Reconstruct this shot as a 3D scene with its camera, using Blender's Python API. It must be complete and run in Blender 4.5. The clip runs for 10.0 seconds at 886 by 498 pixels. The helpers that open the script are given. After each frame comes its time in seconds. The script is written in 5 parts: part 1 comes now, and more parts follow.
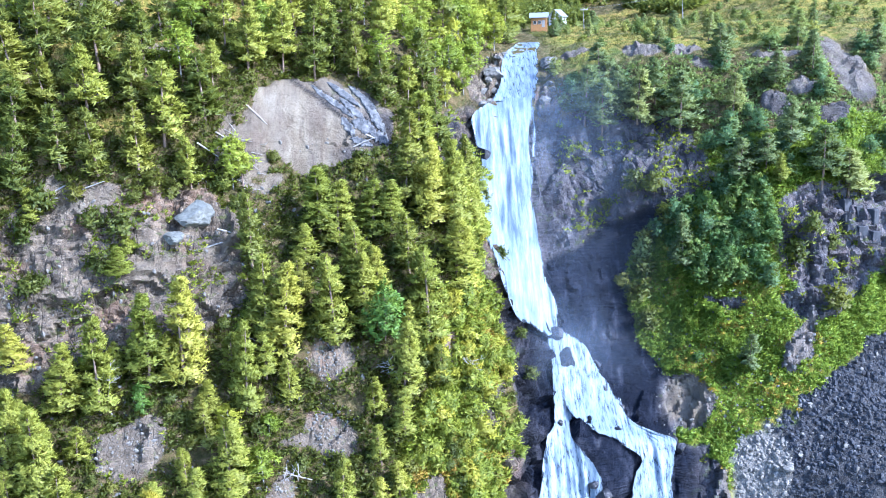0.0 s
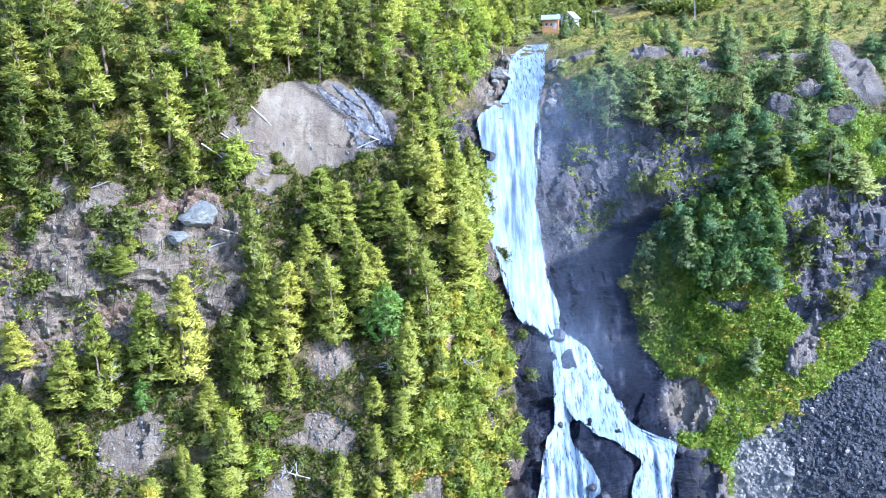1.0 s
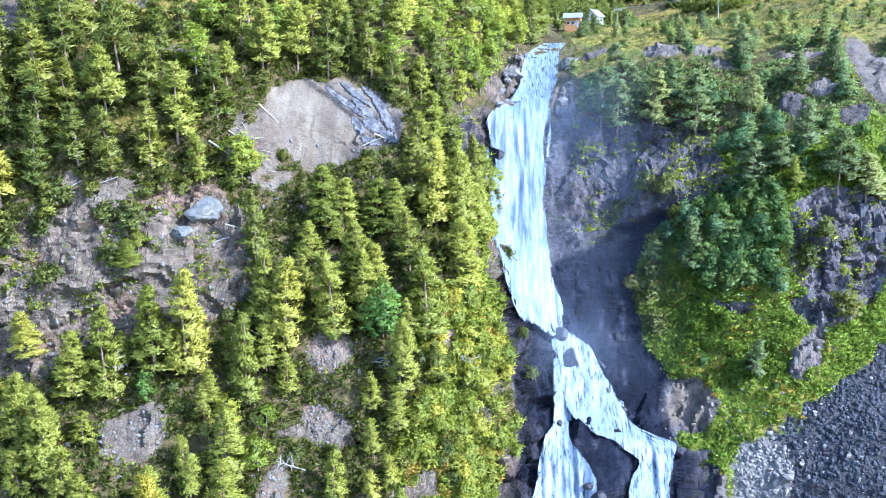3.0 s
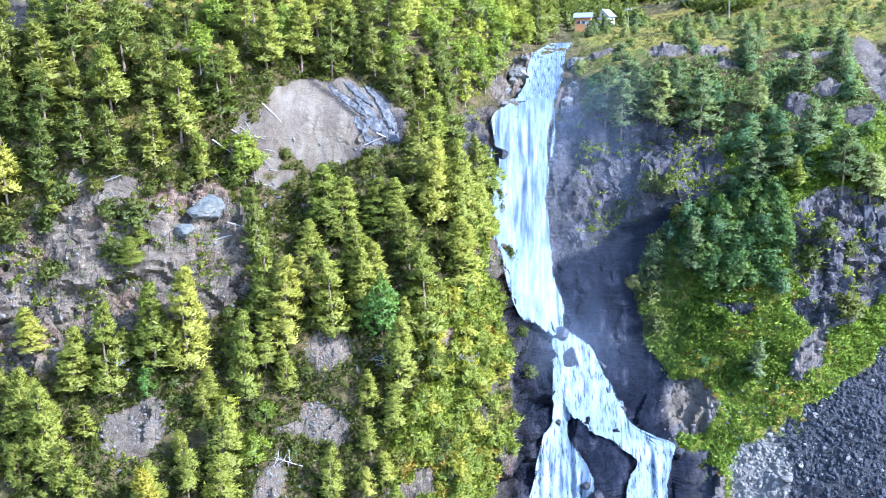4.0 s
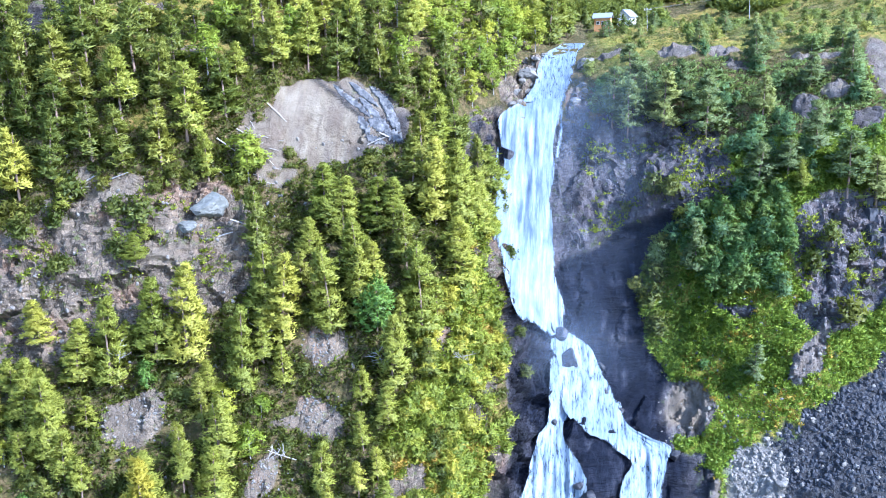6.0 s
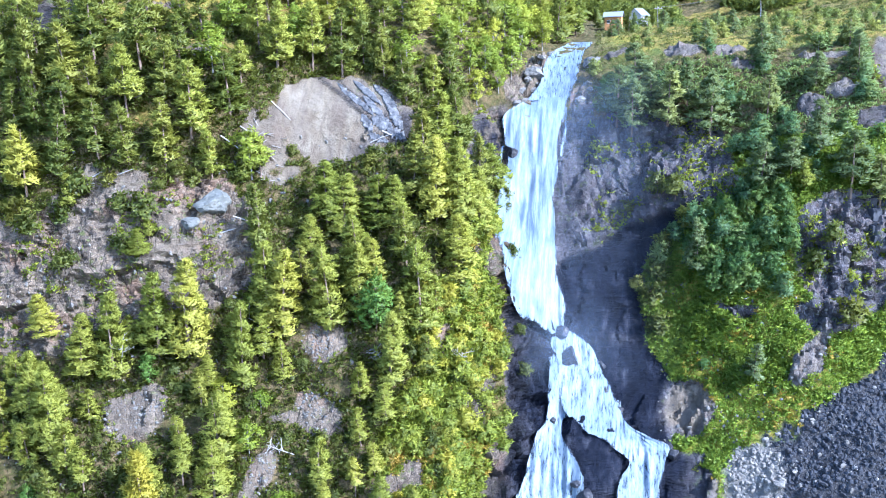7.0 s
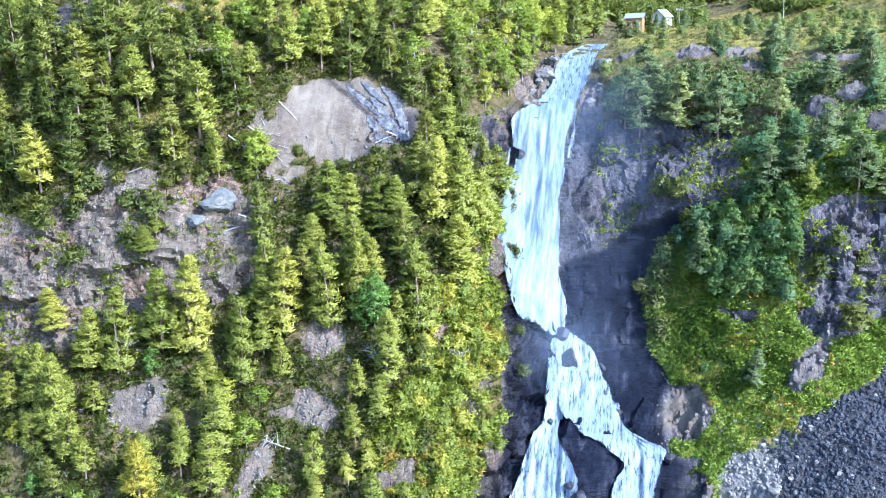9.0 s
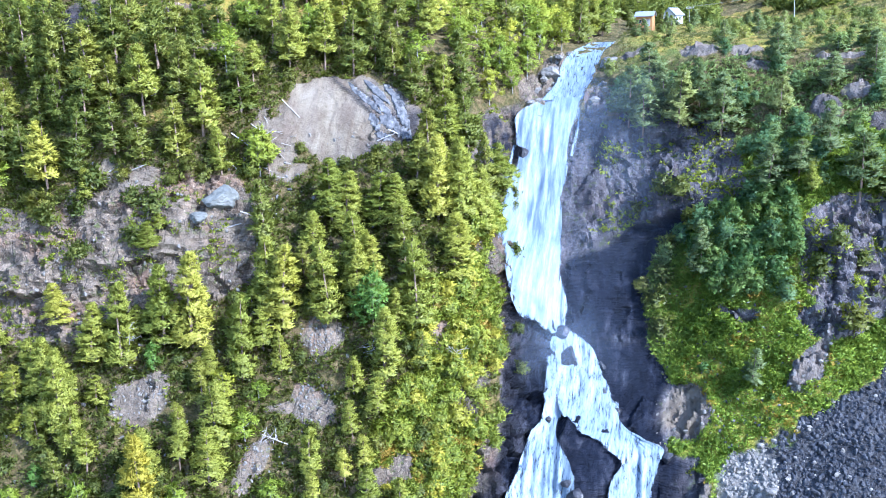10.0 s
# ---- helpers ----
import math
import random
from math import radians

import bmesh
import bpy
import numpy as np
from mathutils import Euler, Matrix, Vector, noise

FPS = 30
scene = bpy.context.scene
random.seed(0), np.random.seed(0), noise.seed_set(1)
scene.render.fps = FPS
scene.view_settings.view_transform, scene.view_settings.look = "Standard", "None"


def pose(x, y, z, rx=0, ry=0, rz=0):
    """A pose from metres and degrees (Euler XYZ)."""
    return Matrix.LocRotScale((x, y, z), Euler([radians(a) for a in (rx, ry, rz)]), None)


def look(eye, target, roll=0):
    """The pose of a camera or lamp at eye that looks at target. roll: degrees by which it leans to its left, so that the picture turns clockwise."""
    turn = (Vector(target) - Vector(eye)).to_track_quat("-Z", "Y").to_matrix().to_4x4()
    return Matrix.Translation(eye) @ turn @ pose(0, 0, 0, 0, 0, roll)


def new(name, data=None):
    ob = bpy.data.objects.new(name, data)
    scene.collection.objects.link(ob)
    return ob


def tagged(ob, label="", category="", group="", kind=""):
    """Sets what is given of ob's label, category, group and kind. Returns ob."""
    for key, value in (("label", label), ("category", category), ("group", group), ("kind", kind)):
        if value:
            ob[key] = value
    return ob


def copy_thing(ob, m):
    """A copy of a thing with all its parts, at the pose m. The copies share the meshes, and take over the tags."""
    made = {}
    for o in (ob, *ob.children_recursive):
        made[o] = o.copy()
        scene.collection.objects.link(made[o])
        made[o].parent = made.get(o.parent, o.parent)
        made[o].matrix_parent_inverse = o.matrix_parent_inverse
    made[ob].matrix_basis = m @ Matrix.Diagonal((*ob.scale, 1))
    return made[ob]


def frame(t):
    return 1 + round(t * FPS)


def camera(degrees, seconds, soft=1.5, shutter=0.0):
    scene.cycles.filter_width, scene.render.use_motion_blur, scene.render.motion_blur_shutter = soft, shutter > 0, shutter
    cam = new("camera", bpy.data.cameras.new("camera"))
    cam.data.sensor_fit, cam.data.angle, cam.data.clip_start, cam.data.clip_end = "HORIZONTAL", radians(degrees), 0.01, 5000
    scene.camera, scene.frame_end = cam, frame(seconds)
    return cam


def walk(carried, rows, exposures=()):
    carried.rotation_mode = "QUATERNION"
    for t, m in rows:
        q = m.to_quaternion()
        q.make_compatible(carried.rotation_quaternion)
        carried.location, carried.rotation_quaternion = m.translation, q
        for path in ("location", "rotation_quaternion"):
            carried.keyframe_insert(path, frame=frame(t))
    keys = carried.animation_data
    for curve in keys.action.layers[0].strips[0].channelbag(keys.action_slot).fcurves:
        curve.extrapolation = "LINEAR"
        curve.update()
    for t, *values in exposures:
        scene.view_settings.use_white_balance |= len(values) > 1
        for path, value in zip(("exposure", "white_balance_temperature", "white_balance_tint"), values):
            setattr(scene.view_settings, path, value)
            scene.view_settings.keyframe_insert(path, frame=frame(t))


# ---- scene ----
cam = camera(52.6, 10.0, soft=1.0)
METRES, EYE, TILT, LEAN, TURN = 40.0, 80.0, -13.3, 2.0, 0.0
ROWS = [
    (0.0, 0.0, 0.0, 0.0, 0.0, 0.0, -0.0),
    (0.5, 0.0449, -0.0126, 0.0071, 0.72, 0.14, -0.21),
    (1.0, 0.0938, -0.0168, 0.0014, 1.46, 0.07, -0.4),
    (1.5, 0.1376, -0.0241, 0.0006, 2.22, 0.03, -0.59),
    (2.0, 0.186, -0.0307, -0.0015, 2.95, -0.03, -0.73),
    (2.5, 0.2376, -0.0353, 0.001, 3.66, -0.07, -0.88),
    (4.0, 0.3859, -0.0481, 0.0014, 5.78, -0.17, -1.36),
    (4.5, 0.4373, -0.0507, -0.0018, 6.5, -0.17, -1.5),
    (5.0, 0.4859, -0.0503, -0.0001, 7.19, -0.27, -1.65),
    (5.5, 0.5366, -0.0531, 0.0019, 7.88, -0.24, -1.81),
    (7.0, 0.687, -0.0592, 0.0012, 9.99, -0.37, -2.33),
    (7.5, 0.7361, -0.058, 0.0014, 10.74, -0.44, -2.52),
    (8.0, 0.7895, -0.056, 0.0097, 11.44, -0.44, -2.69),
    (8.5, 0.8388, -0.0548, 0.0123, 12.14, -0.43, -2.86),
    (9.0, 0.89, -0.0521, 0.0095, 12.88, -0.48, -3.04),
    (9.5, 0.9397, -0.0461, 0.0075, 13.6, -0.55, -3.19),
    (10.0, 0.9924, -0.0419, 0.0098, 14.31, -0.63, -3.3),
]

walk(cam, [(t, pose(0, 0, EYE, TILT, LEAN, TURN) @ pose(METRES * x, METRES * y, METRES * z, 90 + pitch, roll, yaw)) for t, x, y, z, yaw, pitch, roll in ROWS],
     [(0.0, 2.37, 4960, 15), (10.0, 2.37, 4960, 15)])

# ---- light: afternoon sun from the right, clear sky ----
SUN_FROM = Vector((0.70, -0.30, 0.62)).normalized()
world = bpy.data.worlds.new("sky")
scene.world = world
world.use_nodes = True
wn, wl = world.node_tree.nodes, world.node_tree.links
sky = wn.new("ShaderNodeTexSky")
sky.sky_type, sky.sun_disc = "NISHITA", False
sky.sun_elevation = math.asin(SUN_FROM.z)
sky.sun_rotation = math.atan2(SUN_FROM.x, SUN_FROM.y)
wl.new(sky.outputs[0], wn["Background"].inputs[0])
wn["Background"].inputs[1].default_value = 0.15
sun = new("sun", bpy.data.lights.new("sun", "SUN"))
sun.data.energy, sun.data.angle, sun.data.color = 3.0, radians(0.5), (1.0, 0.95, 0.87)
sun.matrix_world = look(SUN_FROM * 300, (0, 0, 0))


# ---- noise on arrays ----
def hash01(i, j, k, seed):
    n = (i * 374761393 + j * 668265263 + k * 2147483647 + seed * 974711) & 0xFFFFFFFF
    n = ((n ^ (n >> 13)) * 1274126177) & 0xFFFFFFFF
    n = ((n ^ (n >> 16)) * 2246822519) & 0xFFFFFFFF
    return ((n ^ (n >> 15)) & 0xFFFF) / 65535.0


def vnoise(p, seed=0):
    """Smooth value noise, 0 to 1, at the points p (n, 3)."""
    q = np.floor(p).astype(np.int64)
    f = p - q
    f = f * f * (3 - 2 * f)
    out = 0
    for a in (0, 1):
        for b in (0, 1):
            for c in (0, 1):
                w = (f[:, 0] if a else 1 - f[:, 0]) * (f[:, 1] if b else 1 - f[:, 1]) * (f[:, 2] if c else 1 - f[:, 2])
                out = out + w * hash01(q[:, 0] + a, q[:, 1] + b, q[:, 2] + c, seed)
    return out


def fbm(p, octaves=4, seed=0, gain=0.5):
    out, amp, total = 0, 1.0, 0.0
    for o in range(octaves):
        out = out + amp * vnoise(p * 2.03 ** o + 17.3 * o, seed + o)
        total += amp
        amp *= gain
    return out / total


def cells(p, seed=0, tilt=1.0):
    """Blocks: a tilted facet per Voronoi cell, and the distance to the nearest joint."""
    q = np.floor(p).astype(np.int64)
    best, second, value = np.full(len(p), 9.0), np.full(len(p), 9.0), np.zeros(len(p))
    for a in (-1, 0, 1):
        for b in (-1, 0, 1):
            for c in (-1, 0, 1):
                i, j, k = q[:, 0] + a, q[:, 1] + b, q[:, 2] + c
                r = [hash01(i, j, k, seed + n) for n in range(7)]
                off = p - np.stack([i + r[0], j + r[1], k + r[2]], 1)
                d = np.linalg.norm(off, axis=1)
                v = r[3] - 0.5 + tilt * ((r[4] - 0.5) * off[:, 0] + (r[5] - 0.5) * off[:, 1] + (r[6] - 0.5) * off[:, 2])
                nearer = d < best
                second = np.where(nearer, best, np.minimum(second, d))
                value = np.where(nearer, v, value)
                best = np.where(nearer, d, best)
    return value, second - best


def step01(a, b, x):
    t = np.clip((x - a) / (b - a), 0, 1)
    return t * t * (3 - 2 * t)


def blob(x, z, cx, cz, rx, rz, turn=0.0, soft=0.35):
    """1 inside an ellipse of the hillside's front view, falling to 0 at its rim."""
    c, s = math.cos(radians(turn)), math.sin(radians(turn))
    u, w = (x - cx) * c + (z - cz) * s, -(x - cx) * s + (z - cz) * c
    return 1 - step01(1 - soft, 1 + soft, np.sqrt((u / rx) ** 2 + (w / rz) ** 2))


def patch(x, z, corners, soft=0.6):
    """1 inside an outline of the hillside's front view, 0 outside, with a soft rim."""
    near, inside = np.full(len(x), 1e9), np.zeros(len(x), bool)
    for (ax, az), (bx, bz) in zip(corners, corners[1:] + corners[:1]):
        dx, dz = bx - ax, bz - az
        t = np.clip(((x - ax) * dx + (z - az) * dz) / (dx * dx + dz * dz), 0, 1)
        near = np.minimum(near, np.hypot(x - ax - t * dx, z - az - t * dz))
        if dz:
            inside ^= ((az > z) != (bz > z)) & (x < ax + dx * (z - az) / dz)
    return step01(-soft, soft, np.where(inside, near, -near))


# ---- materials ----
def material(name):
    m = bpy.data.materials.new(name)
    m.use_nodes = True
    n, l = m.node_tree.nodes, m.node_tree.links
    return m, n, l, n["Principled BSDF"]


def node(n, kind, **values):
    x = n.new(kind)
    for k, v in values.items():
        if k in x.inputs:
            x.inputs[k].default_value = v
    return x


def tex_noise(n, l, scale, detail=6.0, rough=0.6, stretch=None, coords=None):
    t = node(n, "ShaderNodeTexNoise", Scale=scale, Detail=detail, Roughness=rough)
    if coords is None:
        coords = n.new("ShaderNodeTexCoord").outputs["Object"]
    if stretch:
        mp = node(n, "ShaderNodeMapping")
        mp.inputs["Scale"].default_value = stretch
        l.new(coords, mp.inputs["Vector"])
        coords = mp.outputs[0]
    l.new(coords, t.inputs["Vector"])
    return t.outputs["Fac"]


def ramp(n, l, fac, stops):
    r = n.new("ShaderNodeValToRGB")
    e = r.color_ramp.elements
    while len(e) < len(stops):
        e.new(0.5)
    for el, (pos, col) in zip(e, stops):
        el.position, el.color = pos, (*col, 1)
    l.new(fac, r.inputs[0])
    return r.outputs[0]


def mix(n, l, fac, a, b, mode="MIX"):
    x = n.new("ShaderNodeMix")
    x.data_type, x.blend_type = "RGBA", mode
    for sock, v in ((x.inputs[0], fac), (x.inputs[6], a), (x.inputs[7], b)):
        if hasattr(v, "is_linked"):
            l.new(v, sock)
        else:
            sock.default_value = v if isinstance(v, float) else (*v, 1)
    return x.outputs[2]


def sharpen(n, l, fac, a, b):
    r = node(n, "ShaderNodeMapRange")
    r.interpolation_type = "SMOOTHSTEP"
    r.inputs["From Min"].default_value, r.inputs["From Max"].default_value = a, b
    l.new(fac, r.inputs["Value"])
    return r.outputs[0]


def maths(n, l, op, a, b=0.0):
    x = n.new("ShaderNodeMath")
    x.operation = op
    for sock, v in zip(x.inputs, (a, b)):
        if hasattr(v, "is_linked"):
            l.new(v, sock)
        else:
            sock.default_value = v
    return x.outputs[0]


def bump(n, l, b, height, strength, distance):
    x = node(n, "ShaderNodeBump", Strength=strength, Distance=distance)
    l.new(height, x.inputs["Height"])
    l.new(x.outputs[0], b.inputs["Normal"])


def ground_material():
    m, n, l, b = material("hillside_ground")
    attr = {}
    for key in ("rock", "wet_shade", "meadow", "gravel", "pale", "heath", "slate_shade"):
        a = n.new("ShaderNodeAttribute")
        a.attribute_name = key
        attr[key] = a.outputs["Fac"]
    big = tex_noise(n, l, 0.12)
    mid = tex_noise(n, l, 0.8)
    fine = tex_noise(n, l, 5.0, 8.0, 0.7)
    floor = ramp(n, l, mid, [(0.25, (0.024, 0.024, 0.010)), (0.42, (0.055, 0.048, 0.018)), (0.55, (0.115, 0.082, 0.038)), (0.72, (0.21, 0.145, 0.085))])
    floor = mix(n, l, sharpen(n, l, fine, 0.42, 0.72), floor, (0.075, 0.08, 0.018), "MIX")
    meadow = ramp(n, l, mid, [(0.25, (0.055, 0.11, 0.012)), (0.48, (0.115, 0.175, 0.02)), (0.6, (0.17, 0.185, 0.026)), (0.72, (0.30, 0.20, 0.045)), (0.85, (0.24, 0.21, 0.17))])
    meadow = mix(n, l, sharpen(n, l, fine, 0.3, 0.75), meadow, (0.11, 0.18, 0.016))
    streak = tex_noise(n, l, 0.5, 6.0, 0.65, (1.0, 0.5, 0.16))
    stone = ramp(n, l, streak, [(0.28, (0.042, 0.032, 0.024)), (0.43, (0.105, 0.083, 0.060)), (0.55, (0.172, 0.134, 0.095)), (0.72, (0.30, 0.238, 0.172))])
    stone = mix(n, l, sharpen(n, l, fine, 0.45, 0.72), stone, (0.082, 0.074, 0.068))
    stone = mix(n, l, sharpen(n, l, big, 0.52, 0.7), stone, (0.21, 0.135, 0.09), "MIX")
    slab = ramp(n, l, tex_noise(n, l, 0.35, 7.0, 0.6, (1.0, 0.5, 0.3)), [(0.25, (0.09, 0.07, 0.048)), (0.42, (0.155, 0.125, 0.088)), (0.58, (0.21, 0.177, 0.13)), (0.75, (0.275, 0.243, 0.19))])
    vor = node(n, "ShaderNodeTexVoronoi", Scale=0.55)
    vor.feature = "DISTANCE_TO_EDGE"
    warp = node(n, "ShaderNodeMapping")
    warp.inputs["Scale"].default_value = (0.9, 0.7, 0.35)
    l.new(mix(n, l, 1.0, n.new("ShaderNodeTexCoord").outputs["Object"], mix(n, l, 1.0, (2.2, 2.2, 2.2), node(n, "ShaderNodeTexNoise", Scale=0.35, Detail=5.0).outputs["Color"], "MULTIPLY"), "ADD"), warp.inputs["Vector"])
    l.new(warp.outputs[0], vor.inputs["Vector"])
    crack = sharpen(n, l, vor.outputs["Distance"], 0.0, 0.07)
    stone = mix(n, l, maths(n, l, "MULTIPLY", maths(n, l, "SUBTRACT", 1.0, crack), 0.25), stone, (0.045, 0.042, 0.042))
    # Slate colours, blued for sky-lit shade and lifted for mist.
    stone = mix(n, l, maths(n, l, "MULTIPLY", attr["slate_shade"], 0.7), stone, ramp(n, l, streak, [(0.3, (0.028, 0.030, 0.042)), (0.48, (0.070, 0.070, 0.086)), (0.6, (0.118, 0.114, 0.132)), (0.76, (0.22, 0.215, 0.232))]))
    speck = tex_noise(n, l, 1.9, 9.0, 0.75)
    stone = mix(n, l, maths(n, l, "MULTIPLY", sharpen(n, l, speck, 0.54, 0.66), 0.85), stone, mix(n, l, attr["slate_shade"], (0.33, 0.272, 0.205), (0.25, 0.245, 0.26)))
    stone = mix(n, l, sharpen(n, l, speck, 0.46, 0.34), stone, (0.05, 0.048, 0.05))
    stone = mix(n, l, maths(n, l, "MULTIPLY", sharpen(n, l, tex_noise(n, l, 0.7, 5.0), 0.56, 0.66), 0.7), stone, (0.075, 0.095, 0.025))
    slab = mix(n, l, maths(n, l, "MULTIPLY", sharpen(n, l, tex_noise(n, l, 1.0, 5.0, 0.6, (0.7, 0.15, 0.1)), 0.48, 0.62), 0.6), slab, (0.105, 0.078, 0.055))
    slab = mix(n, l, maths(n, l, "MULTIPLY", sharpen(n, l, tex_noise(n, l, 0.28, 3.0, 0.5, (1.0, 0.1, 0.22)), 0.42, 0.58), 0.5), slab, (0.135, 0.112, 0.09))
    stone = mix(n, l, attr["pale"], stone, slab)
    # Wet black rock, darker for ravine shade; pale stops stand for glints.
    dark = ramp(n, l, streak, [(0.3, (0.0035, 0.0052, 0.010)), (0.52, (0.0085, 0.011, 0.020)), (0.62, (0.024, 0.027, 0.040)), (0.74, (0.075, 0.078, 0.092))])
    stone = mix(n, l, attr["wet_shade"], stone, dark)
    stones = ramp(n, l, tex_noise(n, l, 1.7, 6.0, 0.7), [(0.3, (0.012, 0.012, 0.014)), (0.5, (0.04, 0.04, 0.043)), (0.7, (0.11, 0.11, 0.112))])
    stones = mix(n, l, maths(n, l, "MULTIPLY", attr["pale"], 0.7), stones, (0.22, 0.205, 0.18))
    cover = mix(n, l, attr["meadow"], floor, meadow)
    autumn = ramp(n, l, mid, [(0.3, (0.10, 0.11, 0.015)), (0.5, (0.24, 0.20, 0.03)), (0.7, (0.34, 0.20, 0.05))])
    cover = mix(n, l, maths(n, l, "MULTIPLY", attr["heath"], 0.75), cover, autumn)
    edge = maths(n, l, "ADD", attr["rock"], maths(n, l, "MULTIPLY", maths(n, l, "SUBTRACT", fine, 0.5), 0.9))
    col = mix(n, l, sharpen(n, l, edge, 0.38, 0.6), cover, stone)
    col = mix(n, l, attr["gravel"], col, stones)
    l.new(col, b.inputs["Base Color"])
    rough = node(n, "ShaderNodeMapRange")
    rough.inputs["To Min"].default_value, rough.inputs["To Max"].default_value = 0.9, 0.5
    l.new(attr["wet_shade"], rough.inputs["Value"])
    l.new(rough.outputs[0], b.inputs["Roughness"])
    gloss = node(n, "ShaderNodeMapRange")
    gloss.inputs["To Min"].default_value, gloss.inputs["To Max"].default_value = 0.15, 0.1
    l.new(attr["wet_shade"], gloss.inputs["Value"])
    l.new(gloss.outputs[0], b.inputs["Specular IOR Level"])
    dry = maths(n, l, "MULTIPLY", attr["rock"], maths(n, l, "SUBTRACT", 1.0, maths(n, l, "MAXIMUM", attr["pale"], attr["wet_shade"])))
    strata = tex_noise(n, l, 0.6, 6.0, 0.6, (0.35, 0.35, 2.2))
    relief = maths(n, l, "ADD", maths(n, l, "ADD", fine, maths(n, l, "MULTIPLY", mid, 1.5)), maths(n, l, "MULTIPLY", maths(n, l, "MULTIPLY", crack, dry), 0.5))
    relief = maths(n, l, "ADD", relief, maths(n, l, "MULTIPLY", maths(n, l, "MULTIPLY", strata, attr["wet_shade"]), 3.0))
    bump(n, l, b, relief, 1.0, 0.5)
    return m


def leaf_material(name, dark, light, dry, through_light=0.35):
    """Foliage: colour varies from tree to tree and from sprig to sprig."""
    m, n, l, b = material(name)
    n.remove(b)
    info, geo = n.new("ShaderNodeObjectInfo"), n.new("ShaderNodeNewGeometry")
    tone = mix(n, l, geo.outputs["Random Per Island"], dark, light)
    tone = mix(n, l, sharpen(n, l, info.outputs["Random"], 0.45, 1.05), tone, dry)
    deep = maths(n, l, "FRACT", maths(n, l, "MULTIPLY", info.outputs["Random"], 7.31))
    tone = mix(n, l, maths(n, l, "MULTIPLY", sharpen(n, l, deep, 0.55, 1.0), 0.4), tone, mix(n, l, 1.0, tone, (0.25, 0.42, 0.3), "MULTIPLY"))
    d, t, x = n.new("ShaderNodeBsdfDiffuse"), n.new("ShaderNodeBsdfTranslucent"), n.new("ShaderNodeMixShader")
    gloss, y = node(n, "ShaderNodeBsdfGlossy", Roughness=0.5), n.new("ShaderNodeMixShader")
    l.new(tone, d.inputs["Color"])
    l.new(mix(n, l, 0.3, tone, (0.30, 0.34, 0.04)), t.inputs["Color"])
    x.inputs[0].default_value, y.inputs[0].default_value = through_light, 0.015
    l.new(d.outputs[0], x.inputs[1])
    l.new(t.outputs[0], x.inputs[2])
    l.new(x.outputs[0], y.inputs[1])
    l.new(gloss.outputs[0], y.inputs[2])
    l.new(y.outputs[0], n["Material Output"].inputs["Surface"])
    return m


def plain_material(name, stops, scale, rough=0.85, stretch=None, relief=0.4, depth=0.05):
    m, n, l, b = material(name)
    f = tex_noise(n, l, scale, 7.0, 0.65, stretch)
    l.new(ramp(n, l, f, stops), b.inputs["Base Color"])
    b.inputs["Roughness"].default_value = rough
    bump(n, l, b, f, relief, depth)
    return m


def water_material(name="white_water", stretch=(2.0, 0.16, 1.0), broad=(0.6, 0.2, 1.0), body=3.0, gaps=3.0, low=0.34):
    """Falling white water: opaque foam with streaks along the fall."""
    m, n, l, b = material(name)
    uv = n.new("ShaderNodeUVMap")
    f = tex_noise(n, l, 1.0, 8.0, 0.68, stretch, uv.outputs[0])
    g = tex_noise(n, l, 1.0, 6.0, 0.7, broad, uv.outputs[0])
    s = maths(n, l, "ADD", maths(n, l, "MULTIPLY", f, 0.6), maths(n, l, "MULTIPLY", g, 0.4))
    col = ramp(n, l, s, [(low, (0.045, 0.072, 0.112)), (0.45, (0.085, 0.12, 0.165)), (0.54, (0.135, 0.172, 0.208)), (0.68, (0.20, 0.228, 0.25))])
    l.new(col, b.inputs["Base Color"])
    b.inputs["Roughness"].default_value = 0.6
    rim = n.new("ShaderNodeAttribute")
    rim.attribute_name = "rim"
    veil = maths(n, l, "ADD", maths(n, l, "MULTIPLY", maths(n, l, "MINIMUM", rim.outputs["Fac"], body), 0.95), maths(n, l, "MULTIPLY", maths(n, l, "SUBTRACT", s, 0.5), gaps))
    l.new(sharpen(n, l, veil, -0.25, 0.55), b.inputs["Alpha"])
    bump(n, l, b, s, 0.5, 0.5)
    return m


GROUND = ground_material()
PINE = leaf_material("pine_needles", (0.18, 0.205, 0.032), (0.365, 0.375, 0.058), (0.39, 0.375, 0.058), 0.46)
SPRUCE = leaf_material("spruce_needles", (0.075, 0.098, 0.02), (0.19, 0.21, 0.036), (0.25, 0.25, 0.04), 0.4)
BIRCH = leaf_material("birch_leaves", (0.14, 0.19, 0.018), (0.28, 0.335, 0.034), (0.36, 0.36, 0.038), 0.45)
SHRUB = leaf_material("shrub_leaves", (0.042, 0.062, 0.012), (0.13, 0.145, 0.024), (0.15, 0.15, 0.024), 0.4)
# Pine needles of the brow: blue-grey of shade and haze put into colour.
BROW_PINE_SHADED = leaf_material("shaded_brow_needles", (0.085, 0.125, 0.052), (0.19, 0.235, 0.09), (0.26, 0.285, 0.09), 0.44)
MOOR_LEAF = leaf_material("moor_birch_leaves", (0.085, 0.125, 0.03), (0.20, 0.24, 0.055), (0.28, 0.28, 0.055), 0.45)
